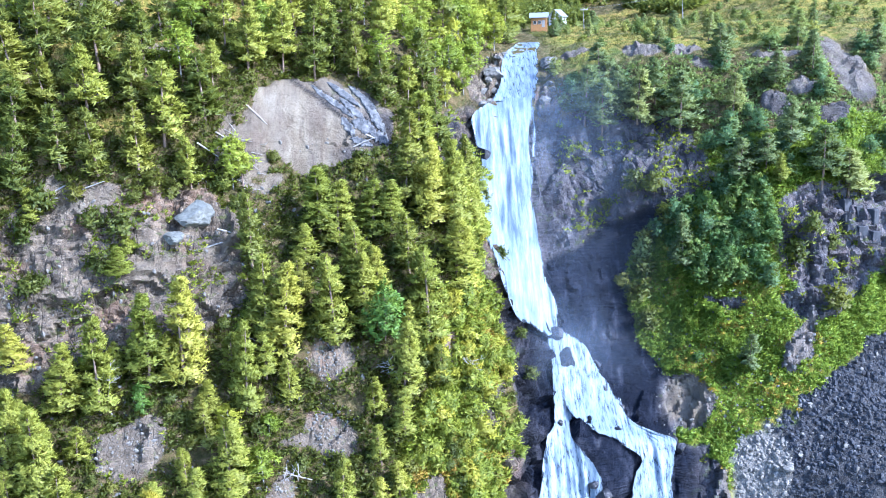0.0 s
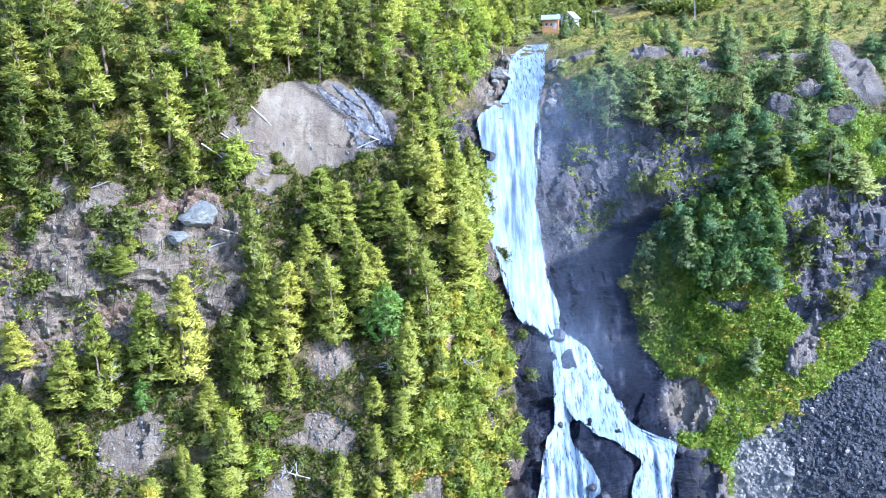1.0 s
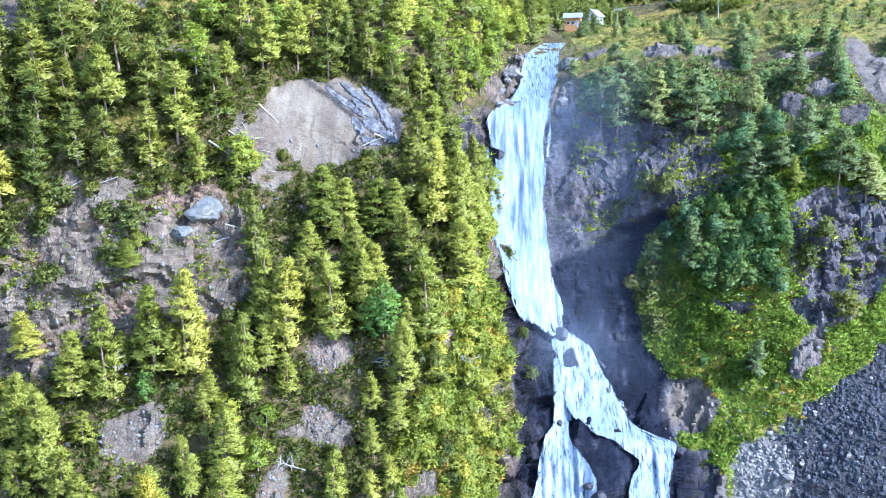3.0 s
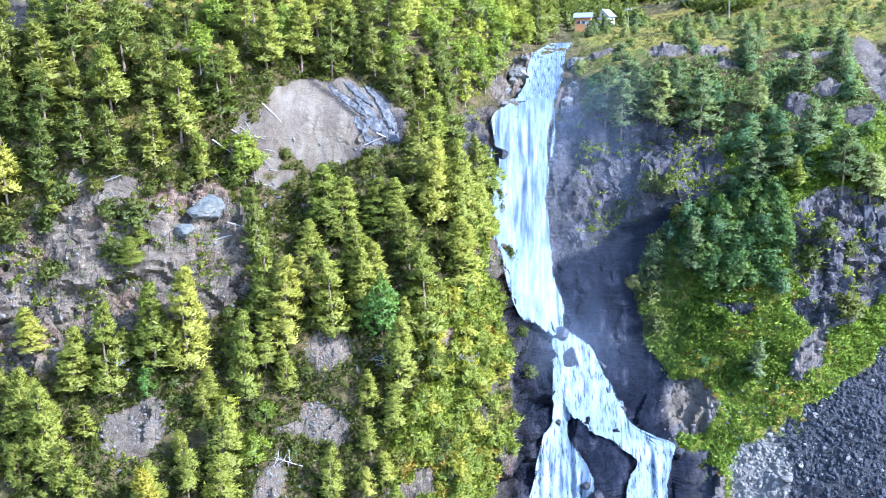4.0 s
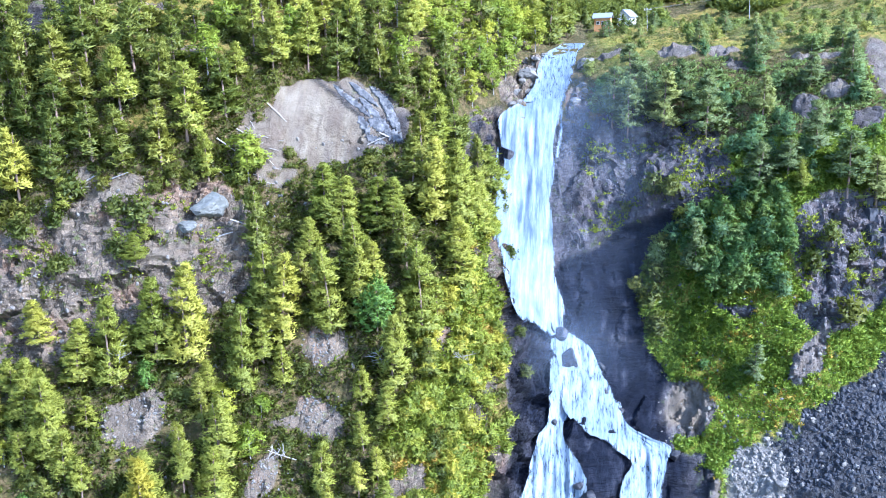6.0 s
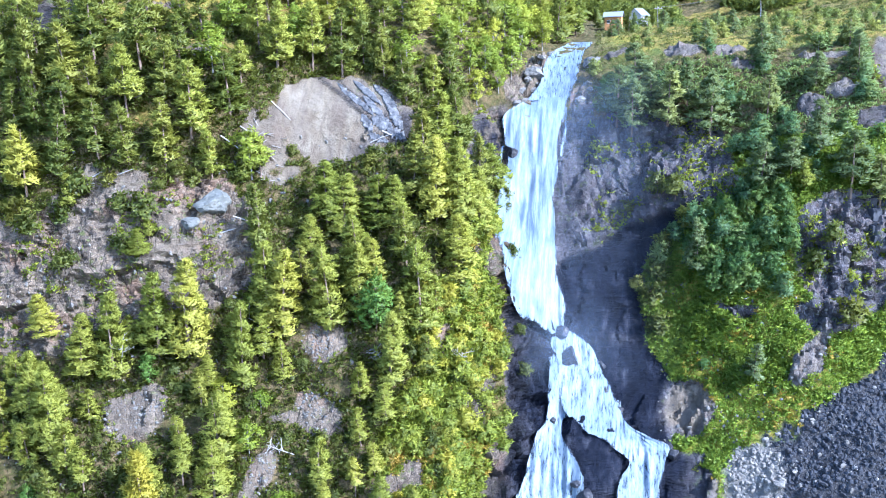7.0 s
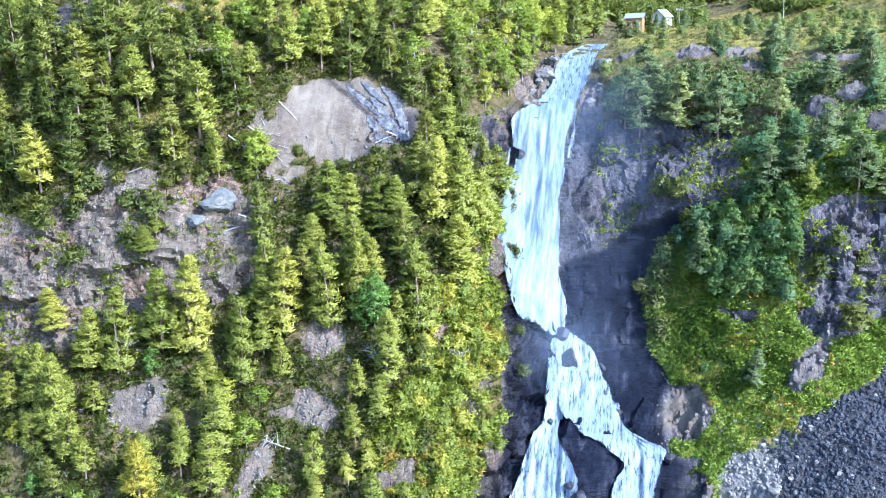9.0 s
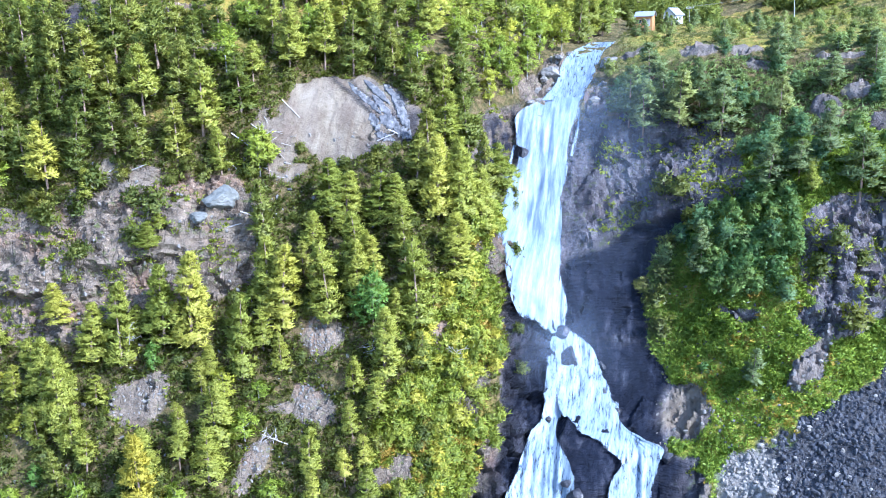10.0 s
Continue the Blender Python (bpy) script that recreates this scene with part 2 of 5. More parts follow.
# Brow leaves, coloured bluer for the same shade and haze.
BROW_LEAF_SHADED = leaf_material("shaded_brow_leaves", (0.05, 0.112, 0.05), (0.13, 0.21, 0.075), (0.20, 0.26, 0.078), 0.46)
MOOR = leaf_material("moor_grass", (0.07, 0.074, 0.024), (0.165, 0.165, 0.046), (0.19, 0.175, 0.046), 0.4)
THICKET_LEAF = leaf_material("thicket_leaves", (0.042, 0.102, 0.028), (0.12, 0.20, 0.045), (0.16, 0.225, 0.045), 0.46)
GRASS = leaf_material("bank_grass", (0.115, 0.205, 0.022), (0.27, 0.345, 0.036), (0.28, 0.32, 0.034), 0.46)
HEATH = leaf_material("heath_leaves", (0.115, 0.165, 0.017), (0.30, 0.33, 0.033), (0.34, 0.33, 0.03), 0.43)
LIME = leaf_material("lime_shrub_leaves", (0.12, 0.165, 0.02), (0.31, 0.335, 0.036), (0.40, 0.36, 0.036), 0.46)
GOLD = leaf_material("golden_needles", (0.30, 0.26, 0.03), (0.50, 0.44, 0.055), (0.50, 0.44, 0.055), 0.46)
EMERALD = leaf_material("emerald_leaves", (0.07, 0.155, 0.03), (0.19, 0.29, 0.045), (0.19, 0.29, 0.045), 0.46)
RUST = leaf_material("rust_heath", (0.18, 0.15, 0.024), (0.34, 0.27, 0.035), (0.38, 0.25, 0.035), 0.4)
BARK = plain_material("pine_bark", [(0.3, (0.09, 0.06, 0.045)), (0.6, (0.21, 0.15, 0.11)), (0.8, (0.32, 0.25, 0.20))], 3.0, stretch=(1, 1, 0.2))
PALE_BARK = plain_material("birch_bark", [(0.3, (0.09, 0.08, 0.07)), (0.45, (0.24, 0.22, 0.20)), (0.8, (0.38, 0.36, 0.33))], 2.5, stretch=(0.5, 0.5, 2))
SCREE = plain_material("broken_slate", [(0.28, (0.006, 0.0068, 0.0095)), (0.5, (0.019, 0.021, 0.027)), (0.66, (0.045, 0.048, 0.057)), (0.8, (0.125, 0.13, 0.14))], 0.9, relief=0.5, depth=0.1)
DEAD_WOOD = plain_material("bleached_wood", [(0.3, (0.2, 0.18, 0.16)), (0.7, (0.4, 0.38, 0.35))], 4.0, stretch=(1, 1, 0.3))
STONE = plain_material("grey_stone", [(0.28, (0.04, 0.038, 0.035)), (0.45, (0.105, 0.099, 0.088)), (0.6, (0.165, 0.153, 0.136)), (0.78, (0.26, 0.24, 0.212))], 1.3, relief=0.6, depth=0.15)
PALE_STONE = plain_material("pale_scree_stone", [(0.28, (0.05, 0.047, 0.042)), (0.45, (0.125, 0.115, 0.10)), (0.6, (0.19, 0.176, 0.152)), (0.78, (0.27, 0.25, 0.22))], 1.3, relief=0.6, depth=0.15)
LICHEN_STONE = plain_material("lichen_grey_stone", [(0.3, (0.028, 0.03, 0.028)), (0.45, (0.075, 0.078, 0.07)), (0.58, (0.115, 0.118, 0.108)), (0.75, (0.19, 0.19, 0.17))], 0.9, relief=0.8, depth=0.25)
WET_STONE = plain_material("wet_black_stone", [(0.3, (0.006, 0.007, 0.010)), (0.6, (0.018, 0.018, 0.023)), (0.85, (0.05, 0.05, 0.055))], 1.2, rough=0.5, relief=0.6, depth=0.15)
WATER = water_material()
FOAM = water_material("foaming_water", (2.6, 0.45, 1.0), (0.9, 0.28, 1.0), 0.55, 4.4, 0.3)

# ---- hillside: contour lines, each from far left to far right as (x, y) pairs at one height ----
CONTOURS = [
    (-40, [(-1500, -1500), (-700, -900), (-300, -300), (-120, -60), (-40, -40), (-10, -40), (8, -40), (16, -40), (24, -40), (34, -40), (48, -40), (70, -40), (120, -60), (300, -300), (1500, -1500)]),
    (-22, [(-1500, 30), (-300, 60), (-90, 70), (-52, 72), (-26, 74), (-9, 80), (7, 90), (13, 100), (20, 104), (32, 106), (46, 104), (61, 98), (80, 92), (260, 70), (1500, 30)]),
    (-5, [(-900, 100), (-110, 107), (-75, 104), (-50, 102), (-25, 104), (-8, 110), (6, 122), (12, 127), (20, 130), (32, 134), (46, 131), (60, 125), (76, 119), (120, 112), (900, 100)]),
    (8, [(-900, 112), (-110, 117), (-75, 112), (-50, 110), (-25, 114), (-8, 121), (7, 132), (13, 137), (20, 139), (32, 142), (47, 140), (60, 134), (77, 130), (120, 125), (900, 115)]),
    (20, [(-900, 118), (-110, 123), (-75, 120), (-50, 122), (-23, 129), (-7, 131), (10, 141), (15, 148), (22, 155), (34, 158), (47, 152), (62, 147), (78, 146), (120, 140), (900, 130)]),
    (32, [(-900, 124), (-110, 130), (-75, 129), (-50, 132), (-23, 137), (-6, 139), (11, 157), (14, 163), (21, 165), (33, 167), (47, 159), (63, 156), (78, 155), (120, 152), (900, 145)]),
    (44, [(-900, 132), (-110, 136), (-75, 135), (-50, 138), (-24, 146), (-6, 147), (5, 158), (9, 172), (16, 175), (32, 176), (46, 167), (60, 162), (76, 162), (120, 162), (900, 155)]),
    (56, [(-900, 142), (-110, 144), (-75, 142), (-50, 144), (-26, 156), (-9, 159), (0, 170), (6, 184), (15, 185), (28, 184), (46, 179), (60, 171), (76, 169), (120, 172), (900, 165)]),
    (66, [(-900, 155), (-110, 153), (-75, 149), (-50, 151), (-28, 162), (-11, 168), (-2, 182), (5, 192), (15, 194), (28, 193), (46, 186), (62, 183), (77, 178), (120, 184), (900, 180)]),
    (76, [(-900, 166), (-110, 162), (-75, 157), (-50, 159), (-26, 173), (-10, 180), (0, 198), (9, 213), (18, 216), (29, 207), (46, 199), (62, 199), (79, 196), (125, 200), (900, 195)]),
    (84, [(-900, 178), (-115, 172), (-78, 168), (-50, 172), (-28, 186), (-12, 200), (0, 225), (11, 275), (21, 300), (34, 325), (54, 325), (76, 300), (100, 250), (150, 240), (900, 220)]),
    (100, [(-900, 200), (-130, 196), (-85, 194), (-54, 200), (-32, 214), (-16, 232), (-2, 262), (14, 330), (28, 365), (48, 390), (76, 370), (110, 360), (150, 330), (220, 300), (900, 250)]),
    (170, [(-1500, 320), (-220, 300), (-130, 300), (-80, 305), (-50, 315), (-30, 330), (0, 360), (30, 420), (70, 470), (120, 500), (180, 520), (240, 500), (300, 460), (400, 420), (1500, 380)]),
    (420, [(-3500, 900), (-900, 800), (-500, 800), (-300, 810), (-200, 820), (-100, 840), (0, 860), (100, 900), (220, 950), (340, 1000), (460, 1000), (580, 1000), (760, 960), (1100, 900), (3500, 900)]),
    (520, [(-4500, 4500), (-2500, 4500), (-1500, 4500), (-900, 4500), (-500, 4500), (-250, 4500), (0, 4500), (250, 4500), (500, 4500), (750, 4500), (1000, 4500), (1300, 4500), (1700, 4500), (2600, 4500), (4500, 4500)]),
]
ACROSS = [12, 44, 56, 52, 44, 34, 30, 26, 32, 36, 36, 36, 40, 14]
UP = [4, 12, 30, 36, 36, 36, 36, 36, 32, 34, 44, 26, 16, 6]


def curve_through(points, counts):
    """A smooth curve through rows of points, with that many steps between each two."""
    p = np.asarray(points, float)
    d = np.linalg.norm((p[1:] - p[:-1]).reshape(len(p) - 1, -1), axis=1)
    k = np.concatenate([[0], np.cumsum(np.sqrt(d))])
    slope = np.zeros_like(p)
    h = (k[1:] - k[:-1]).reshape(-1, *[1] * (p.ndim - 1))
    s = (p[1:] - p[:-1]) / h
    slope[1:-1] = (s[:-1] * h[1:] + s[1:] * h[:-1]) / (h[1:] + h[:-1])
    slope[0], slope[-1] = s[0], s[-1]
    rows = []
    for i, c in enumerate(counts):
        t = np.linspace(0, 1, c, endpoint=False).reshape(-1, *[1] * (p.ndim - 1))
        a, b, m0, m1 = p[i], p[i + 1], slope[i] * h[i], slope[i + 1] * h[i]
        rows.append((2 * t ** 3 - 3 * t ** 2 + 1) * a + (t ** 3 - 2 * t ** 2 + t) * m0 + (-2 * t ** 3 + 3 * t ** 2) * b + (t ** 3 - t ** 2) * m1)
    rows.append(p[-1:])
    return np.concatenate(rows)


def grid_normals(g):
    du, dv = np.gradient(g, axis=1), np.gradient(g, axis=0)
    nrm = np.cross(du, dv)
    return nrm / np.maximum(np.linalg.norm(nrm, axis=2, keepdims=True), 1e-9)


OUTCROPS = [(-48.5, 21.8, 5.4, 3.6, 0), (-20, 30.3, 3.4, 3.0, -35), (-20.2, 20.6, 4.6, 2.6, -38), (-25, 20.5, 2.5, 1.0, 0),
            (-26.5, 13.5, 2.2, 3.2, 0), (0.3, 29, 1.5, 2.2, 20), (-7, 10, 3.0, 2.4, 0), (-3.5, 12, 2.4, 2.4, 0), (4.6, 19, 1.6, 2.6, 20), (7.5, 22.5, 1.2, 2.5, 0), (-88, 87, 6, 4, 0), (-66, 89, 6, 1.2, 0), (-50, 83.5, 3, 1.2, 0), (6.5, 68, 2.5, 3.5, 0), (21.5, 66, 2.5, 3.5, 0), (3, 60, 3, 6, 0), (9, 69, 2.5, 4, -20), (11.5, 73, 2, 3, 0)]
BANK_ROCKS = [(40, 54, 12, 7, 0), (68, 41, 9, 10, 0), (78, 44, 9, 8, 0), (49.5, 31.5, 4, 1.2, 0), (41.8, 15.8, 5, 3.2, 30), (61.5, 24, 1.8, 5, -38), (65, 31, 6, 3, 0)]
PLATEAU_ROCKS = [(43, 75.5, 4, 1.5, 0), (52, 75.7, 3, 0.9, 0), (54.6, 73, 2.6, 1.0, 0), (69, 74, 4.5, 0.8, 0), (65.5, 65, 2.7, 2, 15), (71, 68, 2.8, 1.3, 15), (75, 63, 3.2, 2, 20), (82, 71, 4, 6, 0), (30, 75.5, 4, 0.8, 10)]

CLEARINGS = [(-48.5, 21.8, 5.2, 3.4), (-20, 30.3, 3.0, 2.8), (-20.5, 20.6, 3.8, 2.8), (-26.3, 14, 2.2, 3)]
# outlines of the bare faces in the front view
SLAB = [(-34.2, 72.0), (-29.8, 73.5), (-22.5, 73.1), (-17, 71.6), (-12.3, 68.8), (-9.7, 66), (-9.5, 61), (-14, 59), (-25.6, 57), (-30.8, 60.5), (-33.8, 66.5)]
SOIL = [(-38.5, 68), (-34, 69), (-30.5, 60.5), (-29, 57), (-31, 54), (-36, 55), (-39.5, 61)]
LEFT_CLIFF = [(-110, 53), (-77, 51), (-71, 53), (-68, 58.3), (-55, 59), (-47.6, 57), (-40.4, 56.3), (-35, 50.5), (-33.6, 39), (-40.7, 35), (-50.7, 33.5), (-61, 32), (-64, 29), (-74, 29), (-110, 31)]
RIB = [(4, 45.5), (7.3, 41), (9.3, 36.5), (11.5, 32), (15.5, 29.5), (18.3, 25.6), (17.6, 17), (16.4, 13), (13.8, 6.6), (13, -8), (0, -8), (2, 3), (8.5, 5.5), (10.8, 10), (10.7, 17.2), (10.1, 27), (8.2, 34), (3.5, 43)]
BANK_EDGE = ((-10, 4, 9, 10.5, 18, 23, 31, 36, 40, 45, 50, 58, 62), (50, 46, 42, 39, 39.5, 35, 33.8, 35.3, 37.5, 42, 48.5, 49.5, 49))
THICKET = [(41, 36.5), (44, 43), (46.5, 50), (54, 51.5), (60, 51.5), (60, 42), (56, 33.5), (47, 34.5)]


def zones(P, N):
    """What covers the hillside at each point: bare rock, wet rock and rock darkened for shade, meadow, loose stones,
    pale slab, heath.
    """
    x, y, z = P[:, 0], P[:, 1], P[:, 2]
    near = step01(620, 450, y) * step01(90, 104, y)
    wob = (fbm(P * 0.12, 4, 5) - 0.5)
    xx, zz = x + wob * 9, z + (fbm(P * 0.14, 4, 9) - 0.5) * 8
    sx, sz = x + wob * 3, z + (fbm(P * 0.2, 4, 9) - 0.5) * 3
    pale = np.maximum(patch(sx, sz, SLAB, 0.5), (0.35 + 0.5 * step01(0.38, 0.56, fbm(P * 0.3, 4, 74))) * patch(sx, sz, SOIL, 1.2))
    pale = np.maximum(pale, 0.65 * blob(xx, zz, -60, 57.2, 8, 2.2, 0))
    pale = np.maximum(pale, 0.55 * blob(xx, zz, -53, 79.5, 6, 1.6, 0))
    rock = pale.copy()
    pale = np.maximum(pale, 0.95 * blob(sx, sz, 41.8, 15.8, 4.6, 2.8, 30, 0.25))
    pale = np.maximum(pale, 0.55 * blob(sx, sz, 61.5, 24, 1.8, 5, -38))
    for cx, cz, rx, rz in CLEARINGS:
        pale = np.maximum(pale, 0.35 * blob(sx, sz, cx, cz, rx, rz))
    pale = np.maximum(pale, blob(sx, sz, 50, 7, 4.4, 7, -30))
    pale = np.maximum(pale, 0.8 * blob(sx, sz, -38, 47.5, 2.6, 1.6, 20))
    pale = np.maximum(pale, 0.6 * blob(sx, sz, -47, 45.5, 4, 2, 10))
    for b in OUTCROPS + BANK_ROCKS:
        rock = np.maximum(rock, blob((sx + xx) / 2, (sz + zz) / 2, *b))
    rib = patch(sx, sz, RIB, 0.7)
    rock = np.maximum(rock, np.maximum(patch(sx, sz, LEFT_CLIFF, 0.9), rib))
    bald = 0
    for b in PLATEAU_ROCKS:
        bald = np.maximum(bald, blob(sx, z, *b))
    rock = np.maximum(rock, bald)
    pale = np.maximum(pale, 0.55 * bald)
    edge = 12.5 - 0.17 * (z - 20) + np.abs(z - 32) * 0.02
    ravine = step01(-3.5, 1.0, xx - edge) * step01(66, 60, zz) * step01(-30, -10, z)
    bank = np.interp(z, *BANK_EDGE)
    ravine = ravine * step01(1.2, -1.2, sx - bank)
    rock = np.maximum(rock, ravine)
    lowbank = step01(47, 44, xx) * step01(12, 8, zz) * step01(6, 9, x)
    rock = np.maximum(rock, lowbank)
    # Ravine foot: wet rock, darkened further for the shade that fills it.
    wet_shade = np.maximum(step01(1.0, -0.6, sz - 38.3 - 0.45 * (x - 23.6)) * step01(15, 19, x) * step01(22, 25, z), 0.5 * blob(xx, zz, 18, 52, 6, 16, 0, 0.3))
    wet_shade = np.maximum(wet_shade, blob(xx, zz, 26, 10, 18, 18, 0, 0.2))
    wet_shade = np.maximum(wet_shade, 0.85 * blob(xx, zz, 15, 16, 5, 14, 0, 0.3))
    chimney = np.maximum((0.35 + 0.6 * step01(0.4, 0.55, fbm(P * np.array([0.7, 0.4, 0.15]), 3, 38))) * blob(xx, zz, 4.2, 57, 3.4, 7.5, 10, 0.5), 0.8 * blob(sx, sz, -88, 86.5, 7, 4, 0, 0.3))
    wet_shade = np.maximum(wet_shade * np.maximum(ravine, lowbank), np.maximum(chimney, rib * (0.25 + 0.6 * step01(38, 31, z))))
    wet_shade = np.maximum(wet_shade, 0.3 * ravine) * (1 - blob(sx, sz, 41.8, 15.8, 5.2, 3.4, 30, 0.25))
    gravel = step01(-0.5, 1.5, (x - 48) - (z - 10.6) / 0.58 + wob * 6 + (fbm(P * 0.45, 3, 27) - 0.5) * 7) * step01(34, 28, z) * step01(45, 47.5, x + wob * 3)
    meadow = step01(34, 38, x + wob * 6) * step01(60, 50, z)
    meadow = np.maximum(meadow, step01(190, 205, y) * step01(22, 32, x) * (0.55 - 0.4 * step01(0.42, 0.56, fbm(P * 0.12, 4, 45))) * step01(330, 270, y))
    heath = blob(xx, zz, 4, 32, 8, 8, 0) + blob(xx, zz, 0, 15, 9, 9, 0) + blob(xx, zz, 7, 44, 4, 4, 0) + 0.8 * meadow * step01(0.46, 0.56, fbm(P * 0.22, 3, 21)) + 0.75 * step01(195, 205, y) * step01(24, 32, x) * step01(0.36, 0.52, fbm(P * 0.1, 4, 46)) + 0.85 * blob(xx, sz, -58, 80, 15, 2.6, 0) + 0.8 * blob(xx, sz, -64, 88.5, 14, 1.8, 0) + 0.8 * step01(-8, -14, x) * step01(64, 68, z) * step01(0.53, 0.6, fbm(P * 0.05, 3, 61))
    steep = step01(0.50, 0.28, N[:, 2]) * (1 - blob(x, z, 4, 33, 7, 8, 0))
    rock = np.maximum(rock, steep * step01(0.5, 0.62, fbm(P * 0.2, 4, 30)) * 0.9)
    rock = rock * (1 - gravel)
    return rock * near, wet_shade * near, meadow * near, gravel * near, pale * near, np.clip(heath, 0, 1) * near, bald * near


def build_ground():
    cage = []
    for height, line in CONTOURS:
        pts = [(x, y, height) for x, y in line]
        cage.append(curve_through(pts, ACROSS))
    g = curve_through(cage, UP)
    nv, nu, _ = g.shape
    N = grid_normals(g).reshape(-1, 3)
    P = g.reshape(-1, 3)
    N *= np.sign((N * np.array([0, -0.7, 0.7])).sum(1, keepdims=True))
    rock, wet_shade, meadow, gravel, pale, heath, bald = zones(P, N)
    x, z = P[:, 0], P[:, 2]
    far = step01(230, 500, np.abs(P[:, 1] - 150) + np.maximum(np.abs(P[:, 0]) - 90, 0))
    soft = (fbm(P * 0.07, 3, 1) - 0.5) * 4.0 + (fbm(P * 0.35, 4, 2) - 0.5) * 1.8
    warp = (fbm(P * 0.25, 3, 40)[:, None] - 0.5) * 0.9
    block, rim = cells(P * np.array([0.17, 0.09, 0.085]) + warp, 60, 1.4)
    block2, rim2 = cells(P * np.array([0.55, 0.3, 0.17]) + warp, 80, 1.3)
    block3, rim3 = cells(P * np.array([1.0, 0.7, 0.6]) + warp, 90, 1.4)
    dry = 1 - 0.4 * wet_shade
    block4, rim4 = cells(P * np.array([0.24, 0.2, 0.27]) + warp * 0.6, 95, 1.7)
    block5, rim5 = cells(P * np.array([0.11, 0.1, 0.13]) + warp * 1.2, 99, 1.5)
    west = step01(-20, -30, x)
    block, rim = block * (1 - west) + block5 * west, rim * (1 - west) + rim5 * west
    craggy = block * (1.5 + 1.1 * step01(0, 10, x)) - step01(0.05, 0.0, rim) * 0.4 * (1 - wet_shade) * (1 - 0.5 * west) + block2 * 0.75 * dry * (1 - 0.55 * west) - step01(0.05, 0.0, rim2) * 0.15 * dry + block3 * 0.3 * dry + (fbm(P * 0.5, 5, 3, 0.6) - 0.5) * (1.3 + 0.9 * west)
    ridge = 1 - np.abs(2 * fbm(P * np.array([0.2, 0.2, 0.3]), 5, 44, 0.55) - 1)
    face = block5 * 2.0 + (ridge - 0.8) * 3.0 + (fbm(P * np.array([0.8, 0.8, 1.1]), 4, 45, 0.6) - 0.5) * 2.0
    craggy = craggy * (1 - west) + face * west
    craggy = craggy + step01(16, 22, x) * (1 - wet_shade) * (block4 * 1.5 - step01(0.07, 0.0, rim4) * 0.3)
    rib = patch(x, z, RIB, 0.8)
    craggy = craggy * (1 - 0.6 * rib) + rib * (block4 * 2.3 - step01(0.09, 0.0, rim4) * 0.5 + block3 * 0.5)
    beds = np.abs(((z + (fbm(P * 0.06, 2, 33) - 0.5) * 8) * 0.42) % 1.0 - 0.5) * 2
    smooth = wet_shade * (1 - rib)
    craggy = (craggy - step01(0.2, 0.0, beds) * (0.15 + 0.15 * west) - step01(0.3, 0.0, beds) * 0.4 * smooth) * (1 - 0.68 * smooth)
    lip = z - 38.3 - 0.45 * (x - 23.6) + (fbm(P * 0.3, 3, 36) - 0.5) * 3
    craggy = craggy + step01(18, 24, x) * step01(50, 42, x) * step01(22, 28, z) * (2.0 * step01(-0.7, 0.5, lip) * step01(20, 4, lip) - 0.5)
    sheet = pale * step01(52, 55, z)
    stony = 0
    for cx, cz, rx, rz in CLEARINGS:
        stony = np.maximum(stony, blob(x, z, cx, cz, rx + 2, rz + 2))
    rough = rock * (1 - 0.9 * sheet) * (1 - 0.2 * bald) * (1 - 0.45 * stony)
    disp = soft * (1 - 0.5 * rough) * (1 - 0.8 * sheet) + craggy * rough + (fbm(P * 1.6, 3, 7) - 0.5) * 0.6 * (1 - sheet * 0.8) + bald * 0.6
    # the slab: sheets that broke away along slanting joints, the younger ones standing proud
    across = (x + 18) * 0.58 + (z - 66.2) * 0.81 + (fbm(P * 0.13, 2, 71) - 0.5) * 1.6 + (fbm(P * 0.7, 3, 75) - 0.5) * 0.9
    east = step01(-28, -25.5, x + 0.2 * (z - 66))
    torn = 0
    for k, (at, high) in enumerate(((0.0, 0.28), (2.0, 0.25))):
        torn = torn + high * step01(-0.15, 0.2, across - at + (fbm(P * 0.5, 3, 76 + k) - 0.5) * 1.2)
    low = step01(-22, -17, x) * step01(-0.2, -2.5, across)
    broken, seam = cells(P * np.array([0.5, 0.3, 0.35]) + warp, 97, 1.3)
    disp += sheet * (0.3 * east * torn + low * 0.9 * (broken - 0.25) - 0.25 * east * step01(0.07, 0.0, seam) * step01(-1.0, 1.0, across) - 0.3 * step01(0.16, 0.0, np.abs(across + 5.2 - 0.12 * (x + 24))))
    # Colours in the shade below sheet edges, along the right and low down.
    slab_shade = east * np.maximum(step01(0.5, 0.1, np.abs(across + 0.15)), step01(0.35, 0.05, np.abs(across - 1.4))) * 0.75
    slab_shade = np.maximum(slab_shade, step01(-15, -11.5, x + (fbm(P * 0.4, 3, 72) - 0.5) * 5) * step01(68, 65, z) * 0.8)
    slab_shade = np.maximum(slab_shade, low * step01(0.4, 0.56, fbm(P * 0.45, 3, 73)) * 0.6)
    wet_shade = np.maximum(wet_shade, sheet * slab_shade)
    # the black rock that parts the rapids
    disp += 2.6 * blob(x, z, 26.3, 7.6, 4.2, 4.8, -42, 0.4) + 1.8 * blob(x, z, 22.0, 12.6, 1.8, 2.6, 0, 0.5)
    P = P + N * (disp * (1 - far))[:, None] + far[:, None] * np.array([0, 0, 1.0]) * ((fbm(P * 0.008, 4, 8) - 0.5) * 50)[:, None] * step01(300, 700, P[:, 1])[:, None]
    me = bpy.data.meshes.new("ground")
